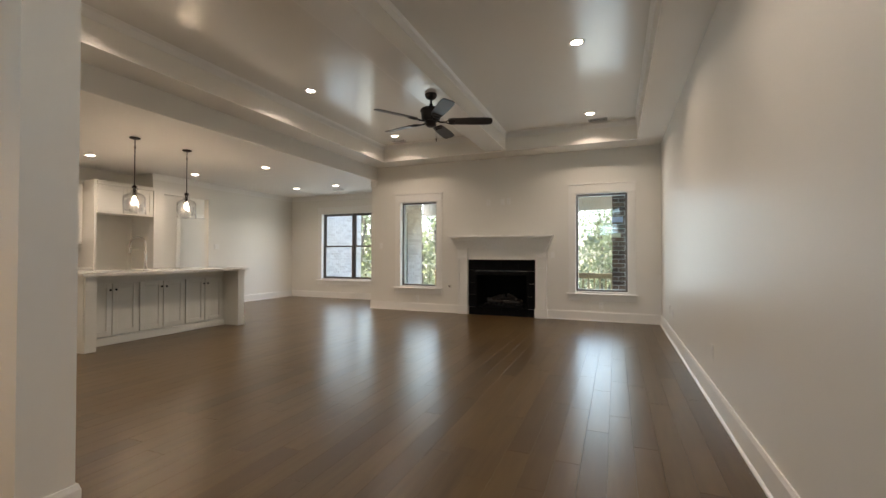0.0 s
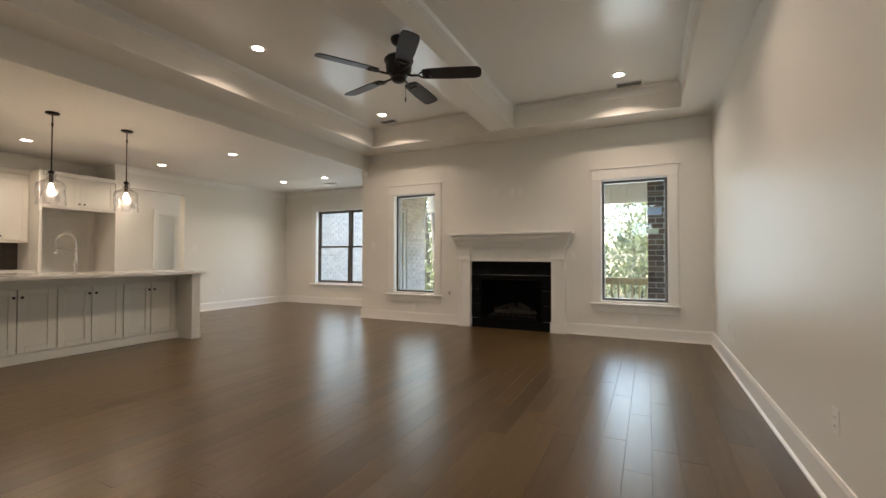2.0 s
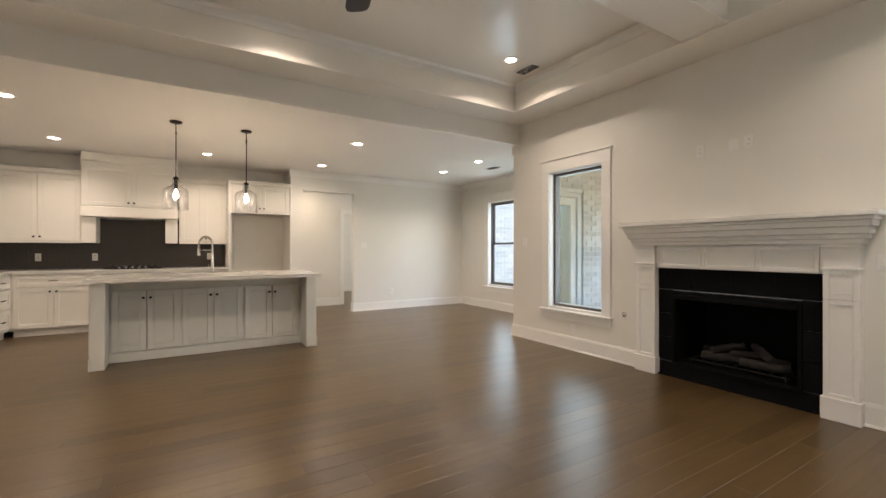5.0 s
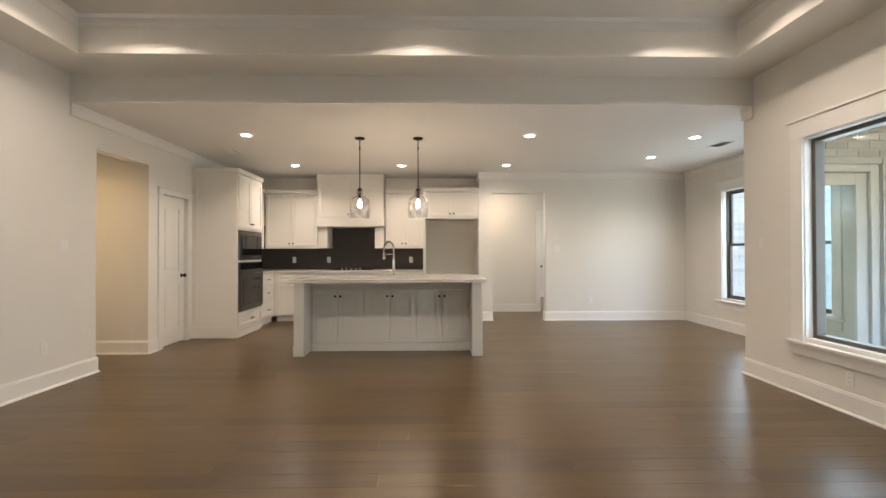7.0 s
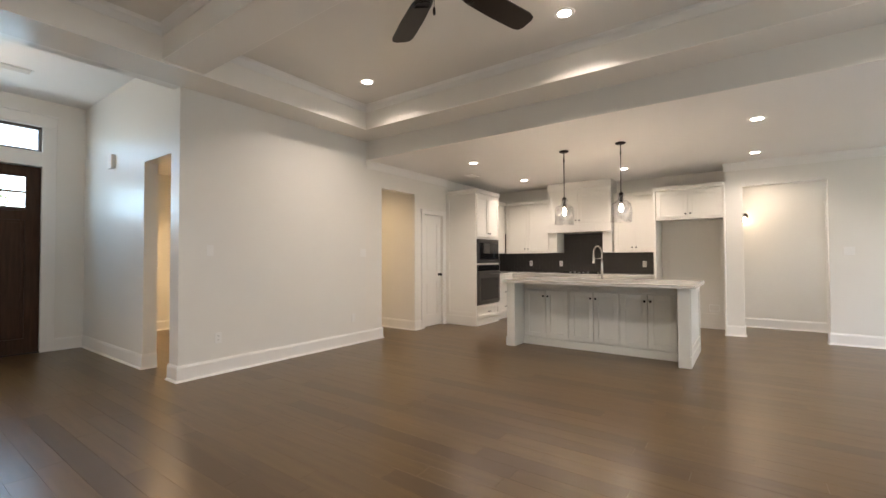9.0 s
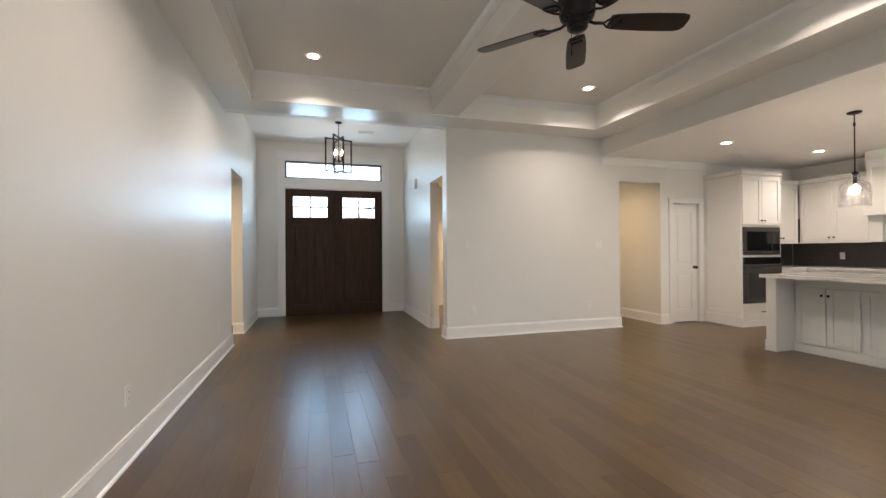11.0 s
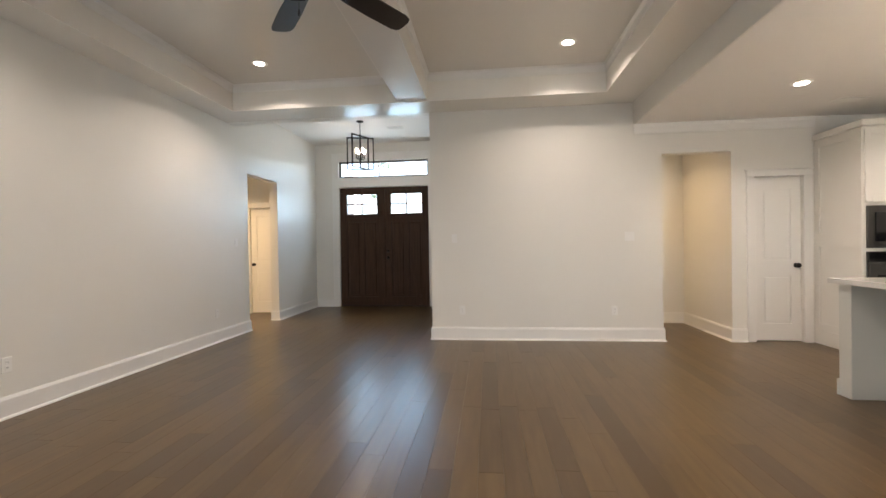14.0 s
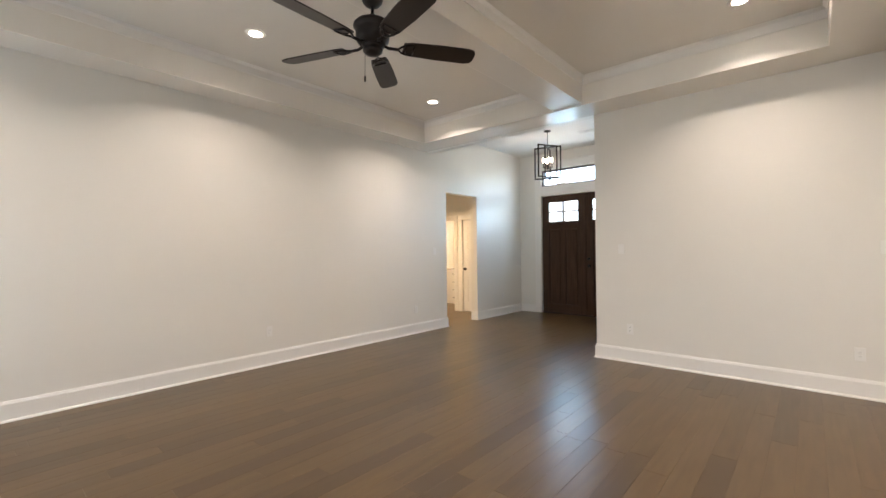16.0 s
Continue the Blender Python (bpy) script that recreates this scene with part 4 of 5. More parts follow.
for y in (3.18, 3.41, 3.65):
    bm = bmesh.new()
    for o in (-0.1, 0, 0.1):
        box(bm, -8.52, -8.20, y + o * 0.9 - 0.006, y + o * 0.9 + 0.006, 0.965, 0.978)
    for x in (-8.52, -8.37, -8.212):
        box(bm, x, x + 0.012, y - 0.1, y + 0.1, 0.965, 0.977)
    for x in (-8.52, -8.212):
        for o in (-0.09, 0.09):
            box(bm, x, x + 0.012, y + o - 0.006, y + o + 0.006, 0.944, 0.966)
    part("grate", bm, BLACK, ct)
    part("burner", lathe(bmesh.new(), [(0.045, 0.944), (0.045, 0.955), (0.03, 0.96), (0.0, 0.96)], (-8.36, y, 0), 16), BLACK, ct)
for k in range(5):
    part("knob", lathe(bmesh.new(), [(0.017, 0.944), (0.017, 0.968), (0.013, 0.972), (0.0, 0.972)], (-8.13, 3.24 + 0.085 * k, 0), 14), STEEL, ct)

# backsplash tiles
bs = tagged(new("wall_backsplash", finish("wall_backsplash", bx(KW + 0.0005, KW + 0.004, S + 0.01, 4.757, 0.934, 1.80), GROUT)), "charcoal glazed tile backsplash", "backsplash", kind="structure")
PLACED[bs] = Matrix.Identity(4)
tile = finish("tile", bx(0, 0.007, 0.001, 0.149, 0.001, 0.074, 0.0015), SPLASH)
row = 0
z = 0.936
while z < 1.79:
    y = 1.416 - (0.075 if row % 2 else 0)
    while y < 4.74:
        hidden = z > 1.33 and not 2.85 < y < 3.95
        if y > 1.40 and y + 0.15 < 4.757 and not hidden and not (z > 1.70 and (y < 2.9 or y > 3.8)):
            o = new("tile", tile)
            o.parent = bs
            o.matrix_basis = pose(KW + 0.0042, y, z)
        y += 0.15
    z += 0.075
    row += 1
structure("wall_backsplash_side", bx(KW + 0.012, TX0 - 0.003, S + 0.001, S + 0.009, 0.934, 1.344), SPLASH, "charcoal tile backsplash on the side wall")


# ---- kitchen: upper cabinets and hood ----
def upper(name, facing, x, y, w, depth, z0, z1, label, doors=2, crown=0.07, knob_low=True):
    m = onto(facing, x, y, 0)
    c = thing(name, tuple(m @ Vector((w / 2, z0, 0))), label, "cabinet", "kitchen wall cabinets")
    part("carcass", laid(box(bmesh.new(), 0.001, w - 0.001, z0, z1 - crown, -depth, 0), m), CAB, c)
    if crown:
        part("crown", laid(box(bmesh.new(), 0.0, w, z1 - crown + 0.0005, z1, -depth, 0.04, 0.008), m), CAB, c)
    part("light_rail", laid(box(bmesh.new(), 0.001, w - 0.001, z0 - 0.022, z0 - 0.0005, -0.02, 0.02, 0.003), m), CAB, c)
    dw = (w - 0.03) / doors
    for j in range(doors):
        p = m @ Vector((0.015 + dw * j, z0 + 0.012, 0.0005))
        u = dw - 0.035 if (j == 0 and doors > 1) else 0.035
        cabinet_front(c, "door", facing, p.x, p.y, p.z, dw, z1 - crown - z0 - 0.03, CAB, (u, 0.06))
    return c


UX = -8.27
upper("wall_cabinet", "+x", UX, 1.76, 1.005, 0.345, 1.36, 2.45, "white shaker wall cabinet with two doors")
upper("wall_cabinet", "+x", UX, 4.035, 0.72, 0.345, 1.36, 2.45, "white shaker wall cabinet with two doors")
upper("wall_cabinet", "+y", TX0 - 0.004, 1.74, 0.88, 0.335, 1.36, 2.45, "white shaker wall cabinet with two doors")
upper("fridge_cabinet", "+x", -7.97, 4.80, 0.975, 0.62, 1.90, 2.45, "white cabinet over the empty fridge recess")
hood = thing("range_hood", (-8.3, 3.40, 1.36), "white wooden range hood with doors and corbels", "range hood")
part("body", bx(KW + 0.002, -8.16, 2.772, 4.012, 1.765, 2.60), CAB, hood)
part("frieze", bx(KW + 0.002, -8.142, 2.768, 4.016, 2.6005, 2.735, 0.003), CAB, hood)
part("band", bx(KW + 0.004, -8.125, 2.76, 4.024, 1.745, 1.905, 0.006), CAB, hood)
for j in range(2):
    cabinet_front(hood, "door", "+x", -8.16, 2.78 + 0.612 * j, 1.915, 0.612, 0.61, CAB, (0.577 if j == 0 else 0.035, 0.06))
for y0 in (2.776, 3.842):
    part("corbel", bx(KW + 0.012, -8.20, y0, y0 + 0.17, 1.345, 1.7445, 0.004), CAB, hood)
part("insert", bx(-8.55, -8.22, 3.05, 3.75, 1.73, 1.7445), STEEL, hood, "stainless filter insert")
# fridge recess
fr = thing("fridge_surround", (-8.3, 5.29, 0), "white tall panels round the empty fridge recess", "cabinet panel")
part("side_panel", bx(KW + 0.002, -7.95, 4.760, 4.798, 0, 2.45, 0.003), CAB, fr)
part("side_panel", bx(KW + 0.002, -7.95, 5.777, 5.798, 0, 2.45, 0.002), CAB, fr)
structure("trim_recess", laid(bar_frame(0.80, 1.55, 0.012, 0, 0.006), onto("+x", KW, 4.90, 0.25)), WALL, "painted frame line on the recess wall")

# ---- plates and vents ----


def plate(facing, x, y, z, kind, gang=1):
    w, h = 0.072 + 0.046 * (gang - 1), 0.117
    m = onto(facing, x, y, z)
    bm = box(bmesh.new(), -w / 2, w / 2, -h / 2, h / 2, 0.0, 0.006, 0.002)
    c = solid("power_outlet" if kind == "outlet" else "light_switch", laid(bm, m), PLASTIC, "white plastic %s plate on the wall" % ("outlet" if kind == "outlet" else "light switch"), kind)
    for g in range(gang):
        u = (g - (gang - 1) / 2) * 0.046
        if kind == "outlet":
            for v in (-0.02, 0.02):
                s = part("socket", laid(box(bmesh.new(), u - 0.015, u + 0.015, v - 0.014, v + 0.014, 0.006, 0.0085, 0.001), m), PLASTIC, c)
                bm = bmesh.new()
                for k in (-0.006, 0.006):
                    box(bm, u + k - 0.0012, u + k + 0.0012, v - 0.005, v + 0.005, 0.0086, 0.0089)
                part("slot", laid(bm, m), BLACK, s)
        else:
            part("rocker", laid(box(bmesh.new(), u - 0.015, u + 0.015, -0.032, 0.032, 0.006, 0.010, 0.002), m), PLASTIC, c)


for f, x, y, z, kind, g in (
        ("-x", E, 4.18, 0.40, "outlet", 1), ("-x", E, 1.69, 0.39, "outlet", 1), ("-x", E, 7.02, 0.40, "outlet", 1), ("-x", E, 6.70, 0.38, "outlet", 1), ("-x", E, 1.23, 1.34, "switch", 1),
        ("+y", -2.11, S, 1.34, "switch", 1), ("+y", -4.335, S, 1.33, "switch", 2), ("+y", -2.20, S, 0.39, "outlet", 1), ("+y", -4.14, S, 0.385, "outlet", 1),
        ("-y", -4.30, N, 1.345, "switch", 1), ("-y", -3.43, N, 0.265, "outlet", 1), ("-y", -1.92, N, 2.165, "outlet", 1), ("-y", -1.64, N, 2.165, "switch", 1), ("-y", -1.52, N, 2.17, "outlet", 1),
        ("-y", 0.12, N, 0.265, "outlet", 1), ("-y", -0.70, N, 1.16, "switch", 1), ("+x", DW, 7.86, 0.37, "outlet", 1), ("+x", DW, 7.24, 1.33, "switch", 2), ("-x", E, -0.9, 0.39, "outlet", 1),
        ("+x", KW + 0.0125, 2.2, 1.12, "outlet", 1), ("+x", KW + 0.0125, 2.88, 1.12, "outlet", 1), ("+x", KW + 0.0125, 4.50, 1.12, "outlet", 1), ("-y", -6.8, DN, 0.37, "outlet", 1)):
    plate(f, x, y, z, kind, g)
gv = solid("gas_valve", lathe(bmesh.new(), [(0.028, 0.0), (0.028, -0.004), (0.012, -0.008), (0.012, -0.02), (0, -0.02)], (-2.72, N, 0.53), 16, "y"), CHROME, "round chrome gas key valve in the wall", "valve")
solid("water_box", laid(bar_frame(0.16, 0.12, 0.015, 0, 0.008), onto("+x", KW, 5.52, 0.30)), PLASTIC, "plastic water supply box low in the fridge recess", "water box")
solid("door_chime", bx(FW, FW + 0.05, -0.56, -0.42, 2.40, 2.58, 0.006), PLASTIC, "white door chime box on the foyer wall", "door chime")


def vent(x, y, z, lx, ly):
    v = thing("ceiling_vent", (x, y, z), "white louvred ceiling air vent", "vent", "ceiling vents")
    # black sheet in place of the shade in the duct behind the slats
    part("backing", bx(x - lx / 2 + 0.015, x + lx / 2 - 0.015, y - ly / 2 + 0.015, y + ly / 2 - 0.015, z - 0.004, z - 0.001), BLACK, v)
    bm = bar_frame(lx, ly, 0.018, 0, 0.008)
    bm.transform(Matrix.Translation((x - lx / 2, y - ly / 2, z - 0.009)))
    part("frame", bm, PLASTIC, v)
    k = int((ly - 0.03) / 0.018)
    for i in range(k):
        yy = y - ly / 2 + 0.022 + 0.018 * i
        bm = bx(x - lx / 2 + 0.018, x + lx / 2 - 0.018, -0.006, 0.006, -0.0006, 0.0006)
        bm.transform(Matrix.Translation((0, yy, z - 0.0075)) @ Matrix.Rotation(radians(28), 4, "X"))
        part("slat", bm, PLASTIC, v)


for a in ((-3.50, 7.50, TRAY, 0.32, 0.17), (0.10, 7.55, TRAY, 0.32, 0.17), (-6.40, 2.03, KC, 0.30, 0.17), (-5.92, 8.9, KC, 0.30, 0.17), (-0.9, -0.6, FC, 0.30, 0.17)):
    vent(*a)


# ---- lamps ----
def downlight(x, y, z):
    d = thing("recessed_light", (x, y, z), "round recessed ceiling light, glowing warm white", "ceiling light", "recessed ceiling lights")
    part("trim_ring", lathe(bmesh.new(), [(0.058, -0.0015), (0.058, -0.006), (0.084, -0.005), (0.088, -0.0005)], (x, y, z), 28), PLASTIC, d)
    part("lens", lathe(bmesh.new(), [(0.058, -0.001), (0.058, -0.005), (0.0, -0.0052)], (x, y, z), 28), LEDGLOW, d, "glowing lens")
    return d


first = downlight(0.0, 2.41, TRAY)
# tint of the added lights in the rooms beyond the openings
AMBER = (1.0, 0.72, 0.40)


def can(x, y, z, tint=WARM, power=1.0):
    """A recessed light and the lamp in its lens; those in the side rooms are added."""
    if (x, y, z) != (0.0, 2.41, TRAY):
        copy_thing(first, pose(x, y, z))
    lamp = new("downlight_lamp", bpy.data.lights.new("downlight_lamp", "AREA"))
    lamp.data.shape, lamp.data.size, lamp.data.color = "DISK", 0.114, tint
    lamp.data.spread = radians(134)
    lamp.data.energy = LED * power * math.pi ** 2 * 0.057 ** 2
    lamp.matrix_world = pose(x, y, z - 0.008)


for x, y, z in ((0.0, 2.41, TRAY), (0.0, 4.82, TRAY), (0.0, 7.20, TRAY), (-3.41, 2.44, TRAY), (-3.41, 4.84, TRAY), (-3.41, 7.17, TRAY),
                (-5.54, 2.61, KC), (-5.54, 6.19, KC), (-7.40, 2.61, KC), (-7.41, 4.41, KC), (-7.36, 6.19, KC), (-5.59, 8.34, KC), (-6.73, 8.35, KC)):
    can(x, y, z, WARM, 1.0 if z == TRAY else 0.68)


def pendant(x, y):
    d = thing("pendant_light", (x, y, KC), "bronze pendant with clear glass jug shade, lit", "pendant light", "island pendants")
    part("canopy", lathe(bmesh.new(), [(0.064, KC - 0.0005), (0.064, KC - 0.014), (0.05, KC - 0.022), (0.012, KC - 0.026), (0.0, KC - 0.026)], (x, y, 0), 24), BRONZE, d)
    bm = lathe(bmesh.new(), [(0.006, KC - 0.02), (0.006, KC - 0.12)], (x, y, 0), 10)
    lathe(bm, [(0.011, KC - 0.12), (0.011, KC - 0.15)], (x, y, 0), 10)
    lathe(bm, [(0.006, KC - 0.15), (0.006, 2.09)], (x, y, 0), 10)
    part("rod", bm, BRONZE, d)
    bm = lathe(bmesh.new(), [(0.008, 2.10), (0.012, 2.09), (0.030, 2.08), (0.032, 2.066), (0.02, 2.06), (0.02, 1.955), (0.016, 1.945)], (x, y, 0), 16)
    tube(bm, [(x - 0.05, y, 2.068), (x + 0.05, y, 2.068)], 0.005, 8)
    part("socket", bm, BRONZE, d)
    prof = [(0.046, 2.055), (0.041, 2.035), (0.040, 2.005), (0.046, 1.992), (0.075, 1.975), (0.108, 1.957), (0.124, 1.935), (0.129, 1.90), (0.127, 1.86), (0.131, 1.82), (0.126, 1.77), (0.131, 1.72), (0.129, 1.705)]
    prof += [(r - 0.0035, h) for r, h in reversed(prof)]
    bm = lathe(bmesh.new(), prof, (x, y, 0), 40)
    for v in bm.verts:
        if v.co.z < 1.98:
            a = math.atan2(v.co.y - y, v.co.x - x)
            k = 1 + 0.02 * math.sin(5 * a + 9 * v.co.z) + 0.018 * math.sin(3 * a - 23 * v.co.z)
            v.co.x, v.co.y = x + (v.co.x - x) * k, y + (v.co.y - y) * k
    part("shade", bm, SHADE, d, "clear rippled glass jug")
    bulb = part("bulb", lathe(bmesh.new(), [(0.012, 1.945), (0.014, 1.925), (0.024, 1.90), (0.029, 1.873), (0.023, 1.848), (0.0, 1.834)], (x, y, 0), 14), ENVELOPE, d, "clear glowing bulb")
    part("filament", lathe(bmesh.new(), [(0.0, 1.858), (0.0055, 1.861), (0.0055, 1.893), (0.0, 1.896)], (x, y, 0), 8), FILAMENT, bulb)
    return d


pen = pendant(-5.67, 4.012)
copy_thing(pen, pose(-5.67, 4.764, KC))

# ceiling fan
cx, cy = -1.63, 4.80
fan = thing("ceiling_fan", (cx, cy, BZ), "dark bronze five-blade ceiling fan hanging under the beam", "ceiling fan")
part("canopy", lathe(bmesh.new(), [(0.072, BZ - 0.0005), (0.072, BZ - 0.012), (0.066, BZ - 0.034), (0.05, BZ - 0.054), (0.028, BZ - 0.066), (0.014, BZ - 0.07), (0.0, BZ - 0.07)], (cx, cy, 0), 24), BRONZE, fan)
part("downrod", lathe(bmesh.new(), [(0.0105, BZ - 0.06), (0.0105, 2.86)], (cx, cy, 0), 12), BRONZE, fan)
part("rod_collar", lathe(bmesh.new(), [(0.011, 2.925), (0.02, 2.915), (0.024, 2.88), (0.03, 2.872)], (cx, cy, 0), 14), BRONZE, fan)
part("motor", lathe(bmesh.new(), [(0.03, 2.878), (0.08, 2.872), (0.112, 2.86), (0.126, 2.845), (0.128, 2.83), (0.118, 2.82), (0.112, 2.80), (0.112, 2.76), (0.105, 2.735), (0.085, 2.715), (0.08, 2.71)], (cx, cy, 0), 32), BRONZE, fan)
part("switch_housing", lathe(bmesh.new(), [(0.078, 2.712), (0.062, 2.70), (0.058, 2.69), (0.066, 2.682), (0.064, 2.668), (0.045, 2.652), (0.02, 2.645), (0.0, 2.643)], (cx, cy, 0), 24), BRONZE, fan)
for k in range(5):
    a = radians(20.9 + 72 * k)
    rot = Matrix.Translation((cx, cy, 2.715)) @ Matrix.Rotation(a, 4, "Z") @ Matrix.Rotation(radians(-13), 4, "X")
    bm = bmesh.new()
    outline = [(0.205, -0.052), (0.26, -0.064), (0.45, -0.074), (0.66, -0.074), (0.70, -0.062), (0.715, -0.035), (0.715, 0.035), (0.70, 0.062), (0.66, 0.074), (0.45, 0.074), (0.26, 0.064), (0.205, 0.052)]
    lo = [bm.verts.new((x, y, -0.004)) for x, y in outline]
    hi = [bm.verts.new((x, y, 0.004)) for x, y in outline]
    bm.faces.new(list(reversed(lo)))
    bm.faces.new(hi)
    for i in range(len(lo)):
        j = (i + 1) % len(lo)
        bm.faces.new((lo[i], lo[j], hi[j], hi[i]))
    blade = part("blade", laid(bm, rot), BLADE, fan)
    bm = bmesh.new()
    tube(bm, [(0.07, 0, 0.006), (0.11, 0, -0.012), (0.17, 0, -0.012)], 0.010, 8)
    for s in (-1, 1):
        tube(bm, [(0.17, 0, -0.011), (0.195, s * 0.03, -0.010), (0.23, s * 0.046, -0.008), (0.275, s * 0.050, -0.008)], 0.007, 6)
    tube(bm, [(0.275, -0.050, -0.008), (0.275, 0.050, -0.008)], 0.006, 6)
    tube(bm, [(0.23, -0.046, -0.008), (0.212, 0, -0.008), (0.23, 0.046, -0.008)], 0.005, 6)
    part("blade_iron", laid(bm, rot), BRONZE, blade, "open forked bronze bracket")
bm = bmesh.new()
tube(bm, [(cx + 0.055, cy + 0.02, 2.675), (cx + 0.058, cy + 0.021, 2.52)], 0.0016, 5)
lathe(bm, [(0.0, 2.522), (0.006, 2.515), (0.0075, 2.49), (0.005, 2.478), (0.0, 2.476)], (cx + 0.058, cy + 0.021, 0), 8)
part("pull_chain", bm, BRONZE, fan)

# foyer lantern
lx, ly = -0.39, -0.118
lan = thing("lantern_pendant", (lx, ly, FC), "bronze open cage lantern with lit candle bulbs", "pendant light")
part("canopy", lathe(bmesh.new(), [(0.06, FC - 0.0005), (0.06, FC - 0.014), (0.02, FC - 0.03), (0, FC - 0.03)], (lx, ly, 0), 20), BRONZE, lan)
part("rod", lathe(bmesh.new(), [(0.007, FC - 0.02), (0.007, 2.82)], (lx, ly, 0), 10), BRONZE, lan)
for turn, w, z0, z1 in ((16, 0.46, 2.57, 3.13), (62, 0.40, 2.60, 3.17), (106, 0.46, 2.565, 3.125)):
    fr_bm = bar_frame(w, z1 - z0, 0.022, -0.011, 0.011, 0.002)
    fr_bm.transform(Matrix.Translation((lx, ly, z0)) @ Matrix.Rotation(radians(turn), 4, "Z") @ Matrix(((1, 0, 0, -w / 2), (0, 0, -1, 0), (0, 1, 0, 0), (0, 0, 0, 1))))
    part("cage_frame", fr_bm, BRONZE, lan)
part("hub", lathe(bmesh.new(), [(0.0, 2.73), (0.018, 2.74), (0.024, 2.76), (0.014, 2.79), (0.012, 2.83), (0.0, 2.83)], (lx, ly, 0), 14), BRONZE, lan)
for k in range(4):
    a = radians(45 + 90 * k)
    ex, ey = lx + 0.075 * math.cos(a), ly + 0.075 * math.sin(a)
    arm = part("arm", tube(bmesh.new(), [(lx, ly, 2.77), (lx + 0.04 * math.cos(a), ly + 0.04 * math.sin(a), 2.745), (ex, ey, 2.77)], 0.005, 6), BRONZE, lan)
    part("candle", lathe(bmesh.new(), [(0.018, 2.77), (0.02, 2.775), (0.010, 2.78), (0.010, 2.86)], (ex, ey, 0), 10), BRONZE, arm)
    part("bulb", lathe(bmesh.new(), [(0.007, 2.86), (0.012, 2.886), (0.008, 2.92), (0.0, 2.938)], (ex, ey, 0), 8), CANDLEGLOW, arm, "glowing candle bulb")

# ---- rooms beyond the openings ----
RC = 2.74
for name, b in (("wall_pantry_back", (-7.2, HX1 - 0.14, 0.2, 0.3, 0, RC)), ("wall_pantry_side", (-7.2, -7.1, 0.3, S - 0.14, 0, RC)), ("ceiling_pantry", (-7.2, HX1 - 0.14, 0.2, S - 0.14, RC, RC + 0.1))):
    structure(name, bx(*b), WALL, "white pantry enclosure behind the closed door")
# hall south of the kitchen, and the room west of the foyer
for name, b, lab in (
        ("wall_hall_west", (HX1 - 0.14, HX1, 0.10, S - 0.14, 0, RC), "warm white hall wall"), ("wall_hall_end", (HX1 - 0.14, -3.7, -0.06, 0.10, 0, RC), "warm white hall end wall"),
        ("wall_room_south", (-3.6, FW - 0.14, -2.4, -2.3, 0, RC), "warm white room wall"), ("wall_room_west", (-3.7, -3.6, -2.4, S - 0.14, 0, RC), "warm white room wall"),
        ("wall_room_east", (FW - 0.14, FW, -2.4, FRONT - 0.2, 0, RC), "warm white room wall"),
        ("ceiling_hall", (HX1 - 0.14, FW - 0.14, -2.4, S - 0.14, RC, RC + 0.1), "flat white hall ceiling")):
    structure(name, bx(*b), KCEIL if "ceiling" in name else WALL, lab)
moulding("baseboard", BASE, (HX1, 0.10), (HX1, S), (1, 0), -1, 1)
moulding("baseboard", BASE, (HX1, 0.10), (-3.7, 0.10), (0, 1), -1, -1)
moulding("baseboard", BASE, (-3.6, -2.3), (FW - 0.14, -2.3), (0, 1), -1, -1)
# unseen ceiling lights, added to warm the hall and the room
can(-4.6, 0.68, RC, AMBER, 0.6)
can(-2.5, -0.9, RC, AMBER, 1.9)
structure("floor_room", bx(-3.7, FW, -2.4, FRONT - 0.2, -0.06, -0.001), WOOD, "dark stained hardwood floor of the room")
plate("+y", -2.9, -2.3, 1.34, "switch", 2)

# side hall east of the foyer
EH = E + 0.14
wall("wall_side_south", "x", -0.87, -0.75, EH, 3.4, 0, RC, [(1.32, 2.02, -1, 2.035), (2.24, 2.94, -1, 2.035)], WALL, "warm white side hall wall with two doorways")
structure("wall_side_east", bx(3.4, 3.5, -2.3, 2.0, 0, RC), WALL, "warm white side hall wall")
structure("wall_side_north", bx(EH, 3.4, 1.9, 2.0, 0, RC), WALL, "warm white side hall wall")
structure("ceiling_side", bx(EH, 3.4, -2.3, 2.0, RC, RC + 0.1), KCEIL, "flat white side hall ceiling")
structure("wall_bath_south", bx(EH, 3.4, -2.3, -2.2, 0, RC), WALL, "warm white bathroom wall")
structure("floor_bath", bx(EH, 3.4, -2.3, FRONT - 0.2, -0.06, -0.001), WOOD, "dark stained hardwood floor of the side room")
casing("trim", "+y", 2.02, -0.75, 0, 0.70, 2.035, side=0.09, head=0.09, floor=True, cap=0.012)
casing("trim", "+y", 2.94, -0.75, 0, 0.70, 2.035, side=0.09, head=0.09, floor=True, cap=0.012)
moulding("baseboard", BASE, (EH, -0.75), (1.225, -0.75), (0, 1), -1, 0)
moulding("baseboard", BASE, (3.035, -0.75), (3.4, -0.75), (0, 1), 0, -1)
moulding("baseboard", BASE, (3.4, -0.75), (3.4, 1.9), (-1, 0), -1, -1)
panel_door("door_4", "+y", 2.02, -0.79, 0.70, 2.03, "white two-panel closet door with black knob, closed", 0.06)
lin = thing("bathroom_vanity", (2.6, -1.9, 0), "white vanity drawer unit beyond the side hall", "cabinet")
part("carcass", bx(1.9, 3.39, -2.19, -1.70, 0, 0.86), CAB, lin)
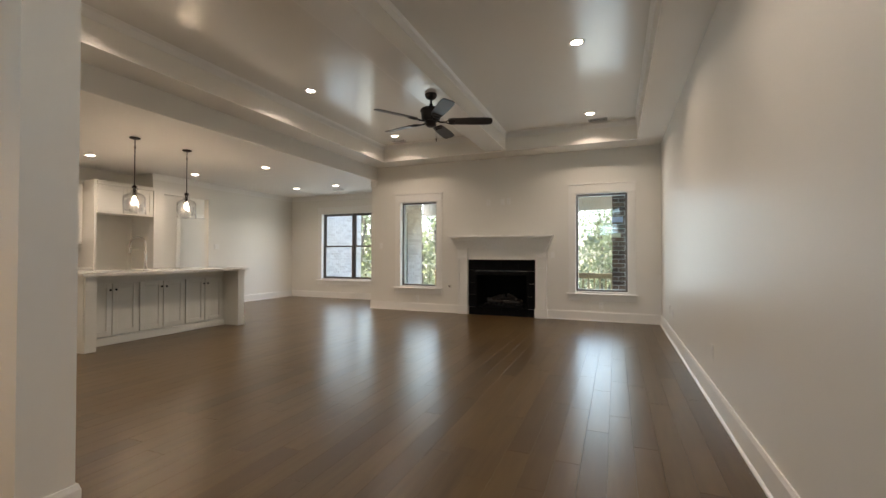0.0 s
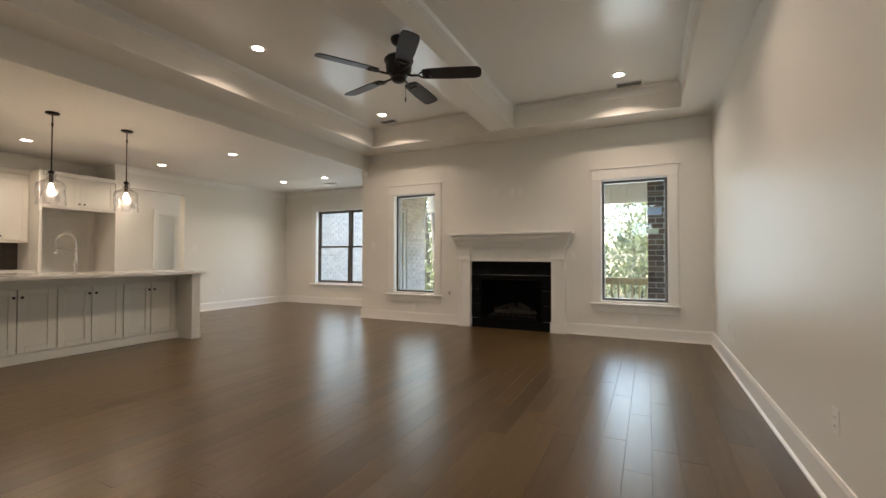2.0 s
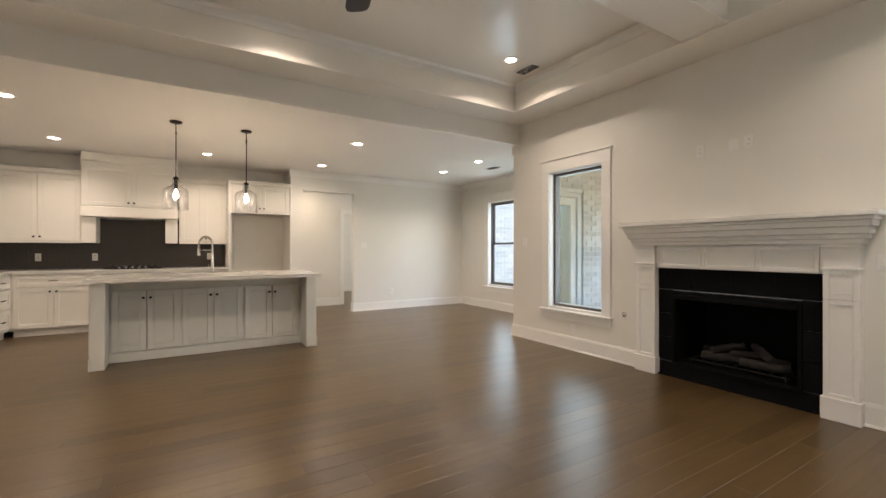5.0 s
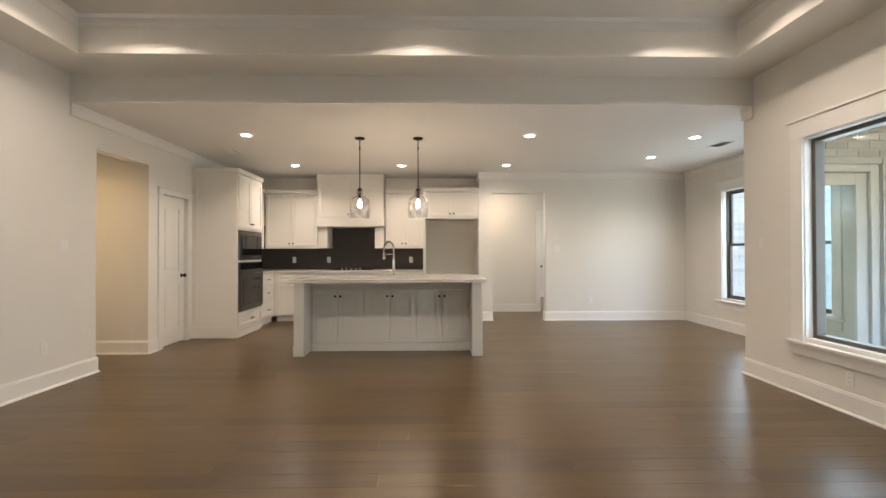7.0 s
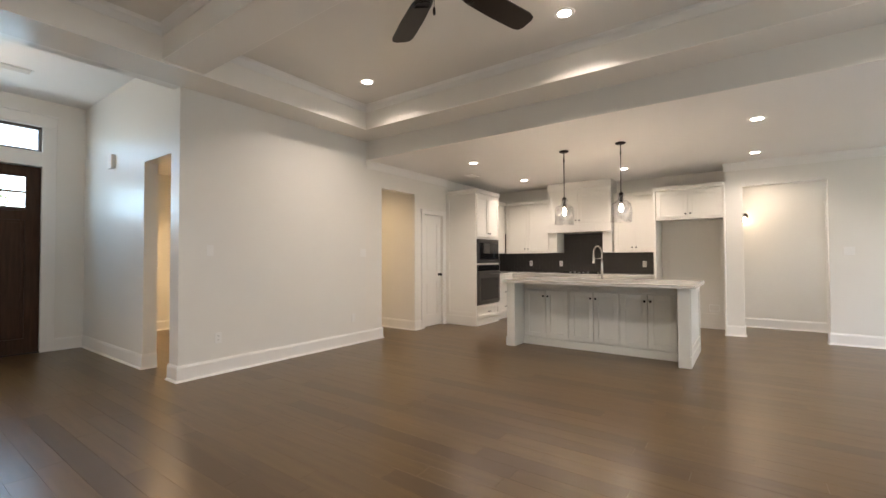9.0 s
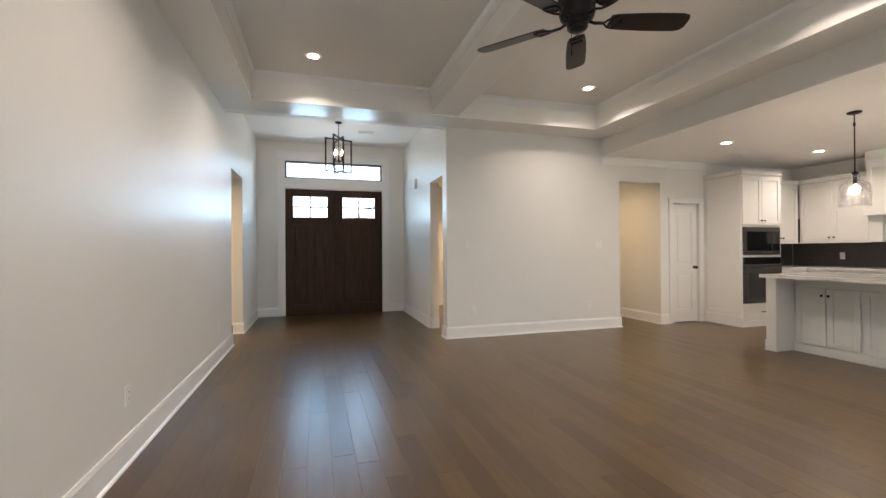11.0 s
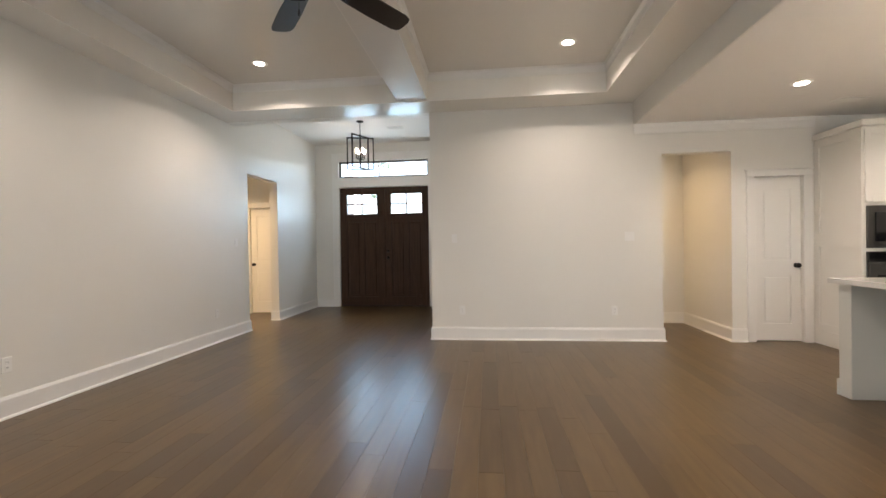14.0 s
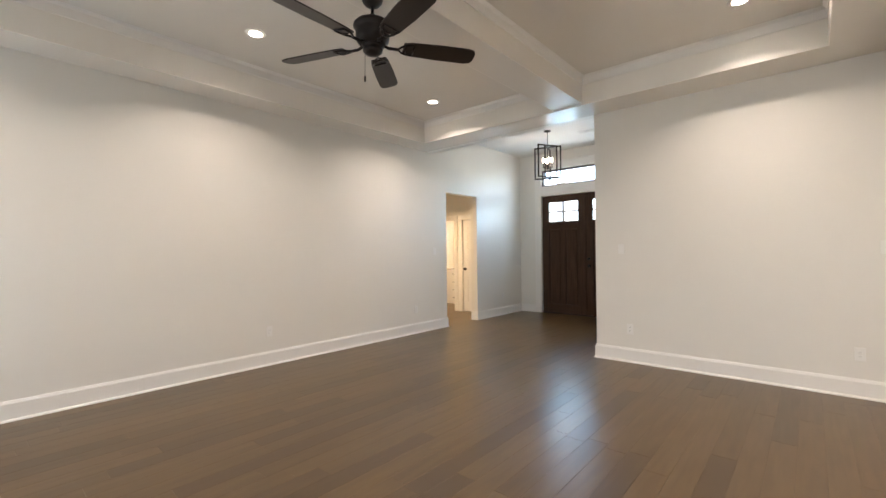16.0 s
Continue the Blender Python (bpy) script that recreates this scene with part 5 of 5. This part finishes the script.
part("top", bx(1.88, 3.39, -2.19, -1.665, 0.8605, 0.89, 0.004), QUARTZ, lin)
for i in range(4):
    for j in range(2):
        cabinet_front(lin, "drawer", "+y", 3.38 - 0.745 * j, -1.70, 0.06 + 0.2 * i, 0.74, 0.195, CAB, pull=True)
# two added lights out of view give the side hall its yellow glow
can(2.1, 0.4, RC, AMBER, 1.9)
can(2.6, -1.4, RC, AMBER, 1.0)

# hallway west of the dining room
wall("wall_hallway_west", "y", -9.36, -9.22, 5.3, 9.4, 0, RC, [(7.22, 7.98, -1, 2.05)], WALL, "warm white hallway wall")
structure("wall_hallway_south", bx(-9.22, KW - 0.14, 5.3, 5.4, 0, RC), WALL, "warm white hallway end wall")
# the window opening is added out of view, for its daylight
wall("wall_hallway_north", "x", 9.4, 9.5, -9.36, DW - 0.14, 0, RC, [(-9.0, -8.4, 0.9, 2.2)], WALL, "warm white hallway end wall with added unseen window opening")
structure("ceiling_hallway", bx(-9.36, DW - 0.14, 5.8, 9.5, RC, RC + 0.1), KCEIL, "flat white hallway ceiling")
structure("ceiling_hallway_end", bx(-9.36, KW - 0.14, 5.3, 5.8, RC, RC + 0.1), KCEIL, "flat white hallway ceiling")
# opening added where no view reaches, to let light on the door
wall("wall_bedroom_west", "y", -12.3, -12.2, 5.3, 9.5, 0, RC, [(5.6, 7.1, 0.6, 2.2)], WALL, "warm white bedroom wall with added unseen window opening")
structure("wall_bedroom_south", bx(-12.2, -9.36, 5.3, 5.4, 0, RC), WALL, "warm white bedroom wall")
structure("wall_bedroom_north", bx(-12.2, -9.36, 9.4, 9.5, 0, RC), WALL, "warm white bedroom wall")
structure("ceiling_bedroom", bx(-12.3, -9.36, 5.3, 9.5, RC, RC + 0.1), KCEIL, "flat white bedroom ceiling")
structure("floor_bedroom", bx(-12.3, -9.362, 5.3, 9.5, -0.06, -0.001), WOOD, "dark stained hardwood bedroom floor")
casing("trim", "+x", -9.22, 7.22, 0, 0.76, 2.05, side=0.09, head=0.09, floor=True, cap=0.012)
panel_door("door_5", "+x", -9.37, 7.235, 0.74, 2.03, "white two-panel bedroom door with black knob, standing open", 0.68, 75)
moulding("baseboard", BASE, (-12.2, 5.4), (-12.2, 9.4), (1, 0), -1, -1)
moulding("baseboard", BASE, (-9.22, 5.4), (-9.22, 7.13), (1, 0), -1, 0)
moulding("baseboard", BASE, (-9.22, 8.07), (-9.22, 9.4), (1, 0), 0, -1)
# added fill: an unseen ceiling light that brightens the hallway
can(-8.7, 6.35, RC, (1.0, 0.86, 0.68), 0.38)
sc = thing("wall_sconce", (-9.22, 6.05, 1.98), "small wall sconce with bare glowing bulb", "wall light")
part("backplate", lathe(bmesh.new(), [(0.05, 0.0005), (0.05, 0.012), (0.02, 0.02), (0, 0.02)], (-9.22, 6.05, 1.98), 16, "x"), BRONZE, sc)
part("arm", tube(bmesh.new(), [(-9.2, 6.05, 1.98), (-9.12, 6.05, 1.99), (-9.10, 6.05, 1.96)], 0.006, 8), BRONZE, sc)
part("bulb", lathe(bmesh.new(), [(0.012, 1.96), (0.026, 1.92), (0.03, 1.89), (0.02, 1.862), (0, 1.855)], (-9.10, 6.05, 0), 12), SCONCEGLOW, sc)

# ---- porch and outdoors ----
XW = W + 0.15                                  # back of the brick veneer on the dining wall
BR = XW + 0.13
structure("porch_floor", bx(XW, 6.0, N + 0.16, 10.9, -0.35, -0.12), CONCRETE, "grey concrete porch slab")
bm = bx(XW, 3.0, N + 0.16, 10.9, 2.66, 2.95)
structure("porch_ceiling", bm, WHITEEXT, "white porch ceiling")
bm = bmesh.new()
for i in range(48):
    box(bm, XW + 0.15 * i, XW + 0.15 * i + 0.142, 10.52, 10.60, 2.22, 2.655)
box(bm, XW, 3.0, 10.51, 10.62, 2.18, 2.2195)
box(bm, XW, 3.0, 10.6005, 10.62, 2.22, 2.655)
structure("porch_beam", bm, WHITEEXT, "white boarded porch beam")
structure("roof", bx(-12.8, 4.2, -2.5, 9.9, 3.62, 3.8), FRAMEDARK, "dark house roof over the rooms")


def brick_wall(name, facing, x, y, z, w, h, material, label, holes=(), pieces=False):
    """Courses of separate bricks on a mortar bed, w by h on a face."""
    base = structure(name, laid(box(bmesh.new(), 0, w, 0, h, -0.01, 0) if not holes else hole_bed(w, h, holes), onto(facing, x, y, z)), MORTAR, label)
    m = onto(facing, x, y, z)
    L, C = 0.215, 0.08
    one = None
    rest = bmesh.new()
    k = 0
    v = 0.005
    while v + 0.07 < h:
        u = 0.005 - (L / 2 if k % 2 else 0)
        while u < w:
            a, b = max(u, 0.003), min(u + L - 0.01, w + 0.012)
            for q in holes:                    # bricks are cut at the jambs
                if v < q[3] and v + 0.07 > q[2]:
                    if a < q[0] < b:
                        b = q[0] - 0.0005
                    elif a < q[1] < b:
                        a = q[1] + 0.0005
            if b - a > 0.03 and not any(a < q[1] and b > q[0] and v < q[3] and v + 0.07 > q[2] for q in holes):
                d = random.uniform(0.006, 0.012)
                if pieces and abs(b - a - L + 0.01) < 1e-6:
                    if one is None:
                        one = finish("brick", box(bmesh.new(), 0, L - 0.01, 0, 0.068, 0, 0.01, 0.003), material)
                    o = new("brick", one)
                    o.parent = base
                    o.matrix_basis = m @ Matrix.Translation((a, v, d - 0.009))
                else:
                    box(rest, a, b, v, v + 0.068, 0.0002, d)
            u += L
        v += C
        k += 1
    r = new("brick_field", finish("brick_field", laid(rest, m), material))
    r.parent = base
    r["kind"] = "stuff"
    return base


def hole_bed(w, h, holes):
    bm = bmesh.new()
    a, b, c, d = holes[0]
    for q in ((0, a, 0, h), (b, w, 0, h), (a, b, d, h), (a, b, 0, c)):
        if q[1] - q[0] > 0.001 and q[3] - q[2] > 0.001:
            box(bm, *q, -0.01, 0)
    return bm


structure("wall_veneer", bx(XW + 0.0005, BR - 0.011, 9.36, DN + 0.16, -0.3, 3.6), MORTAR, "brick veneer backing")
brick_wall("wall_brick_porch", "+x", BR, N + 0.165, -0.3, 1.78, 3.0, BRICKPALE, "pale tumbled brick wall beside the porch door", [(0.20, 1.0, 0.0, 2.42)], True)
brick_wall("wall_brick_end", "+y", BR + 0.005, 9.945, -0.3, 0.6, 3.9, BRICKPALE, "pale brick wall end")
brick_wall("wall_brick_wing", "+x", -7.45, DN + 0.17, -0.3, 2.4, 4.2, BRICKPALE, "pale brick wing wall outside the dining window", (), False)
brick_wall("wall_brick_wing_end", "+y", -7.44, 12.07, -0.3, 3.0, 4.2, BRICKPALE, "pale brick end of the house wing")
pier = thing("brick_pier", (0.55, 8.95, -0.12), "brown brick porch pier", "pier")
part("core", bx(0.312, 0.80, 8.72, 9.15, -0.12, 2.66), MORTAR, pier)
for k in range(34):
    z = -0.112 + 0.08 * k
    for i in range(3):
        a = 0.305 + (0.215 * i if k % 2 else 0.215 * i - 0.107)
        a0, a1 = max(a, 0.302), min(a + 0.205, 0.81)
        if a1 - a0 > 0.03:
            o = part("brick", bx(a0, a1, 8.705 - random.uniform(0, 0.004), 8.7195, z, z + 0.068, 0.003), BRICKRED, pier)
    for i in range(2):
        a0 = 8.72 + (0.0 if k % 2 else 0.11) + 0.215 * i
        a1 = min(a0 + 0.205, 9.15)
        if a1 - a0 > 0.04:
            part("brick", bx(0.302 - random.uniform(0, 0.003), 0.3115, a0, a1, z, z + 0.068, 0.003), BRICKRED, pier)
# porch door
pd = tagged(new("door_6"), "white porch door with full glass light, closed", "door", kind="structure")
PLACED[pd] = Matrix.Identity(4)
mm = onto("+x", BR - 0.05, 8.46, 0)
part("leaf", laid(bar_frame(0.81, 2.04, 0.12, -0.04, 0), mm), WHITEEXT, pd)
p = part("pane", laid(box(bmesh.new(), 0.115, 0.695, 0.115, 1.925, -0.025, -0.02), mm), GLASS, pd)
p.visible_shadow = False
bm = bmesh.new()
for a in ((-0.09, -0.001, -0.1, 2.12), (0.811, 0.90, -0.1, 2.12), (-0.001, 0.811, 2.045, 2.12)):
    box(bm, *a, -0.04, 0.03, 0.004)
part("frame", laid(bm, mm), WHITEEXT, pd)
# railing
rl = thing("porch_railing", (-1.5, 10.62, -0.12), "treated pine porch railing with square balusters", "railing")
part("top_rail", bx(-4.1, 4.5, 10.58, 10.70, 0.70, 0.74, 0.004), PINE, rl)
part("bottom_rail", bx(-4.1, 4.5, 10.62, 10.66, 0.0, 0.09, 0.003), PINE, rl)
part("upper_rail", bx(-4.1, 4.5, 10.62, 10.66, 0.61, 0.6995, 0.003), PINE, rl)
bal = finish("baluster", bx(-0.018, 0.018, 0.0, 0.036, -0.05, 0.67, 0.002), PINE)
for i in range(70):
    o = new("baluster", bal)
    o.parent = rl
    o.matrix_parent_inverse = PLACED[rl].inverted()
    o.matrix_basis = pose(-4.0 + 0.122 * i, 10.5835, 0.02)
for x in (-4.05, -1.2, 1.6, 4.4):
    part("post", bx(x - 0.045, x + 0.045, 10.665, 10.755, -0.35, 0.76, 0.003), PINE, rl)
# front stoop
structure("front_stoop", bx(-3.0, 2.4, -3.6, FRONT - 0.2, -0.3, -0.06), CONCRETE, "grey concrete front stoop")
structure("stoop_post", bx(0.78, 1.02, -3.58, -3.34, -0.06, 3.12, 0.01), WHITEEXT, "white square porch post")

# ground and woods
bm = bmesh.new()
gx = [-400, -60, -30, -14, -9, 0, 8, 20, 45, 400]
gy = [-400, -60, -20, -6, 0, 6, 12, 16, 24, 40, 80, 400]
gv = {}
for x in gx:
    for y in gy:
        z = -0.36 - (max(0, min(y - 11, 30)) * 0.06 if y > 11 else 0) + (random.uniform(-0.15, 0.1) if abs(x) > 12 or y > 14 else -0.02)
        gv[x, y] = bm.verts.new((x, y, z))
for i in range(len(gx) - 1):
    for j in range(len(gy) - 1):
        bm.faces.new((gv[gx[i], gy[j]], gv[gx[i + 1], gy[j]], gv[gx[i + 1], gy[j + 1]], gv[gx[i], gy[j + 1]]))
structure("ground", bm, EARTH, "brown leaf litter ground under the woods")


def clump(verts, faces, c, r, count, size):
    for _ in range(count):
        d = Vector((random.gauss(0, 1), random.gauss(0, 1), random.gauss(0, 0.7)))
        p = c + d.normalized() * r * random.uniform(0.2, 1.0)
        u = Vector((random.gauss(0, 1), random.gauss(0, 1), random.gauss(0, 1))).normalized()
        v = u.orthogonal().normalized()
        s = size * random.uniform(0.6, 1.4)
        k = len(verts)
        verts.extend((p - u * s, p + v * s * 0.45, p + u * s, p - v * s * 0.45))
        faces.append((k, k + 1, k + 2, k + 3))


def tree(seed, height, radius, leaf, pine, label):
    random.seed(seed)
    t = thing("tree", (0, 0, 0), label, "tree", "woods behind the house")
    pts = [(random.uniform(-0.15, 0.15) * i * 0.5, random.uniform(-0.15, 0.15) * i * 0.5, height * i / 7) for i in range(8)]
    pts[0] = (0, 0, -1.2)
    bm = tube(bmesh.new(), pts, radius, 8, radius * 0.3)
    verts, faces = [], []
    for i in range(26 if pine else 34):
        f = random.uniform(0.45, 1.0) if pine else random.uniform(0.12, 1.0)
        k = min(int(f * 7), 6)
        o = Vector(pts[k]).lerp(Vector(pts[k + 1]), f * 7 - k)
        a = random.uniform(0, 6.283)
        reach = (1.1 - 0.6 * f) * height * random.uniform(0.12, 0.24)
        tip = o + Vector((math.cos(a) * reach, math.sin(a) * reach, reach * random.uniform(-0.1, 0.5)))
        mid = o.lerp(tip, 0.5) + Vector((0, 0, random.uniform(-0.1, 0.2)))
        tube(bm, [o, mid, tip], radius * 0.16, 5, radius * 0.04)
        for q, r in ((tip, 0.75), (mid.lerp(tip, 0.5), 0.6)):
            clump(verts, faces, q, r * (0.8 if pine else 1.0), 16, 0.15 if pine else 0.10)
    part("trunk", bm, BARK, t)
    me = bpy.data.meshes.new("crown")
    me.from_pydata([tuple(v) for v in verts], [], faces)
    me.materials.append(leaf)
    c = new("crown", me)
    c.parent = t
    c.matrix_parent_inverse = PLACED[t].inverted()
    return t


kinds = [tree(3, 14.0, 0.17, NEEDLE, True, "tall pine with a bare trunk and high crown"), tree(5, 9.0, 0.10, LEAF, False, "slender leafy tree in spring green"),
         tree(7, 12.0, 0.15, NEEDLE, True, "tall pine with a bare trunk and high crown"), tree(11, 6.5, 0.07, LEAF, False, "young leafy tree in spring green")]
random.seed(21)
spots = []
for i in range(130):
    spots.append((random.uniform(-40, 22), random.uniform(16.5, 50)))
for i in range(10):
    spots.append((random.uniform(-22, 22), random.uniform(-40, -22)))
for i, (x, y) in enumerate(spots):
    k = kinds[i % 4]
    m = pose(x, y, -0.4 - max(0, min(y - 11, 30)) * 0.055, 0, 0, random.uniform(0, 360)) @ Matrix.Scale(random.uniform(0.8, 1.25), 4)
    if i < 4:
        k.matrix_basis = pose(x, y, -0.4 - max(0, min(y - 11, 30)) * 0.055, 0, 0, random.uniform(0, 360))
    else:
        c = copy_thing(k, m)
        c.scale = m.to_scale()

verts, faces = [], []
for i in range(2600):
    x, y = random.uniform(-40, 24), random.uniform(17, 48)
    h = random.uniform(0.0, 1.0) ** 1.6 * (2.0 + 0.16 * (y - 12))
    clump(verts, faces, Vector((x, y, -0.3 - max(0, min(y - 11, 30)) * 0.055 + h)), random.uniform(0.5, 1.1), 14, 0.16)
me = bpy.data.meshes.new("undergrowth")
me.from_pydata([tuple(v) for v in verts], [], faces)
me.materials.append(LEAF)
tagged(new("undergrowth", me), "pale spring green undergrowth between the trees", "undergrowth", kind="stuff")

# ---- floor boards ----
floor = structure("floor", bx(-9.36, 3.4, FRONT - 0.2, DN + 0.16, -0.06, -0.006), JOINT, "dark stained hand-scraped hardwood floor")
random.seed(4)
PW = 0.14
shared = {}
rest = bmesh.new()
col = 0
x = -9.34
while x < 3.3:
    y = FRONT - 0.19 - random.uniform(0, 1.0)
    while y < DN + 0.15:
        ln = random.choice((0.9, 1.3, 1.7, 2.1))
        y0, y1 = max(y, FRONT - 0.19), min(y + ln, DN + 0.15)
        near = -3.3 < x < E - 0.13 and y0 > 1.4 and y1 < 8.19 and abs(y1 - y0 - ln) < 1e-6
        if y1 - y0 > 0.05:
            if near:
                if ln not in shared:
                    shared[ln] = finish("plank", bx(0.0003, PW - 0.0003, 0.0003, ln - 0.0003, -0.012, 0.0, 0.0008), WOOD)
                o = new("plank", shared[ln])
                o.parent = floor
                o.matrix_basis = pose(x, y0, 0)
            else:
                v = []
                for z, e in ((-0.0008, 0.0003), (0.0, 0.0011)):
                    v.append([rest.verts.new((px, py, z)) for px, py in ((x + e, y0 + e), (x + PW - e, y0 + e), (x + PW - e, y1 - e), (x + e, y1 - e))])
                for i in range(4):
                    rest.faces.new((v[0][i], v[0][(i + 1) % 4], v[1][(i + 1) % 4], v[1][i]))
                rest.faces.new(v[1])
        y += ln
    x += PW
fl = new("plank_field", finish("plank_field", rest, WOOD))
fl.parent = floor
fl["kind"] = "stuff"
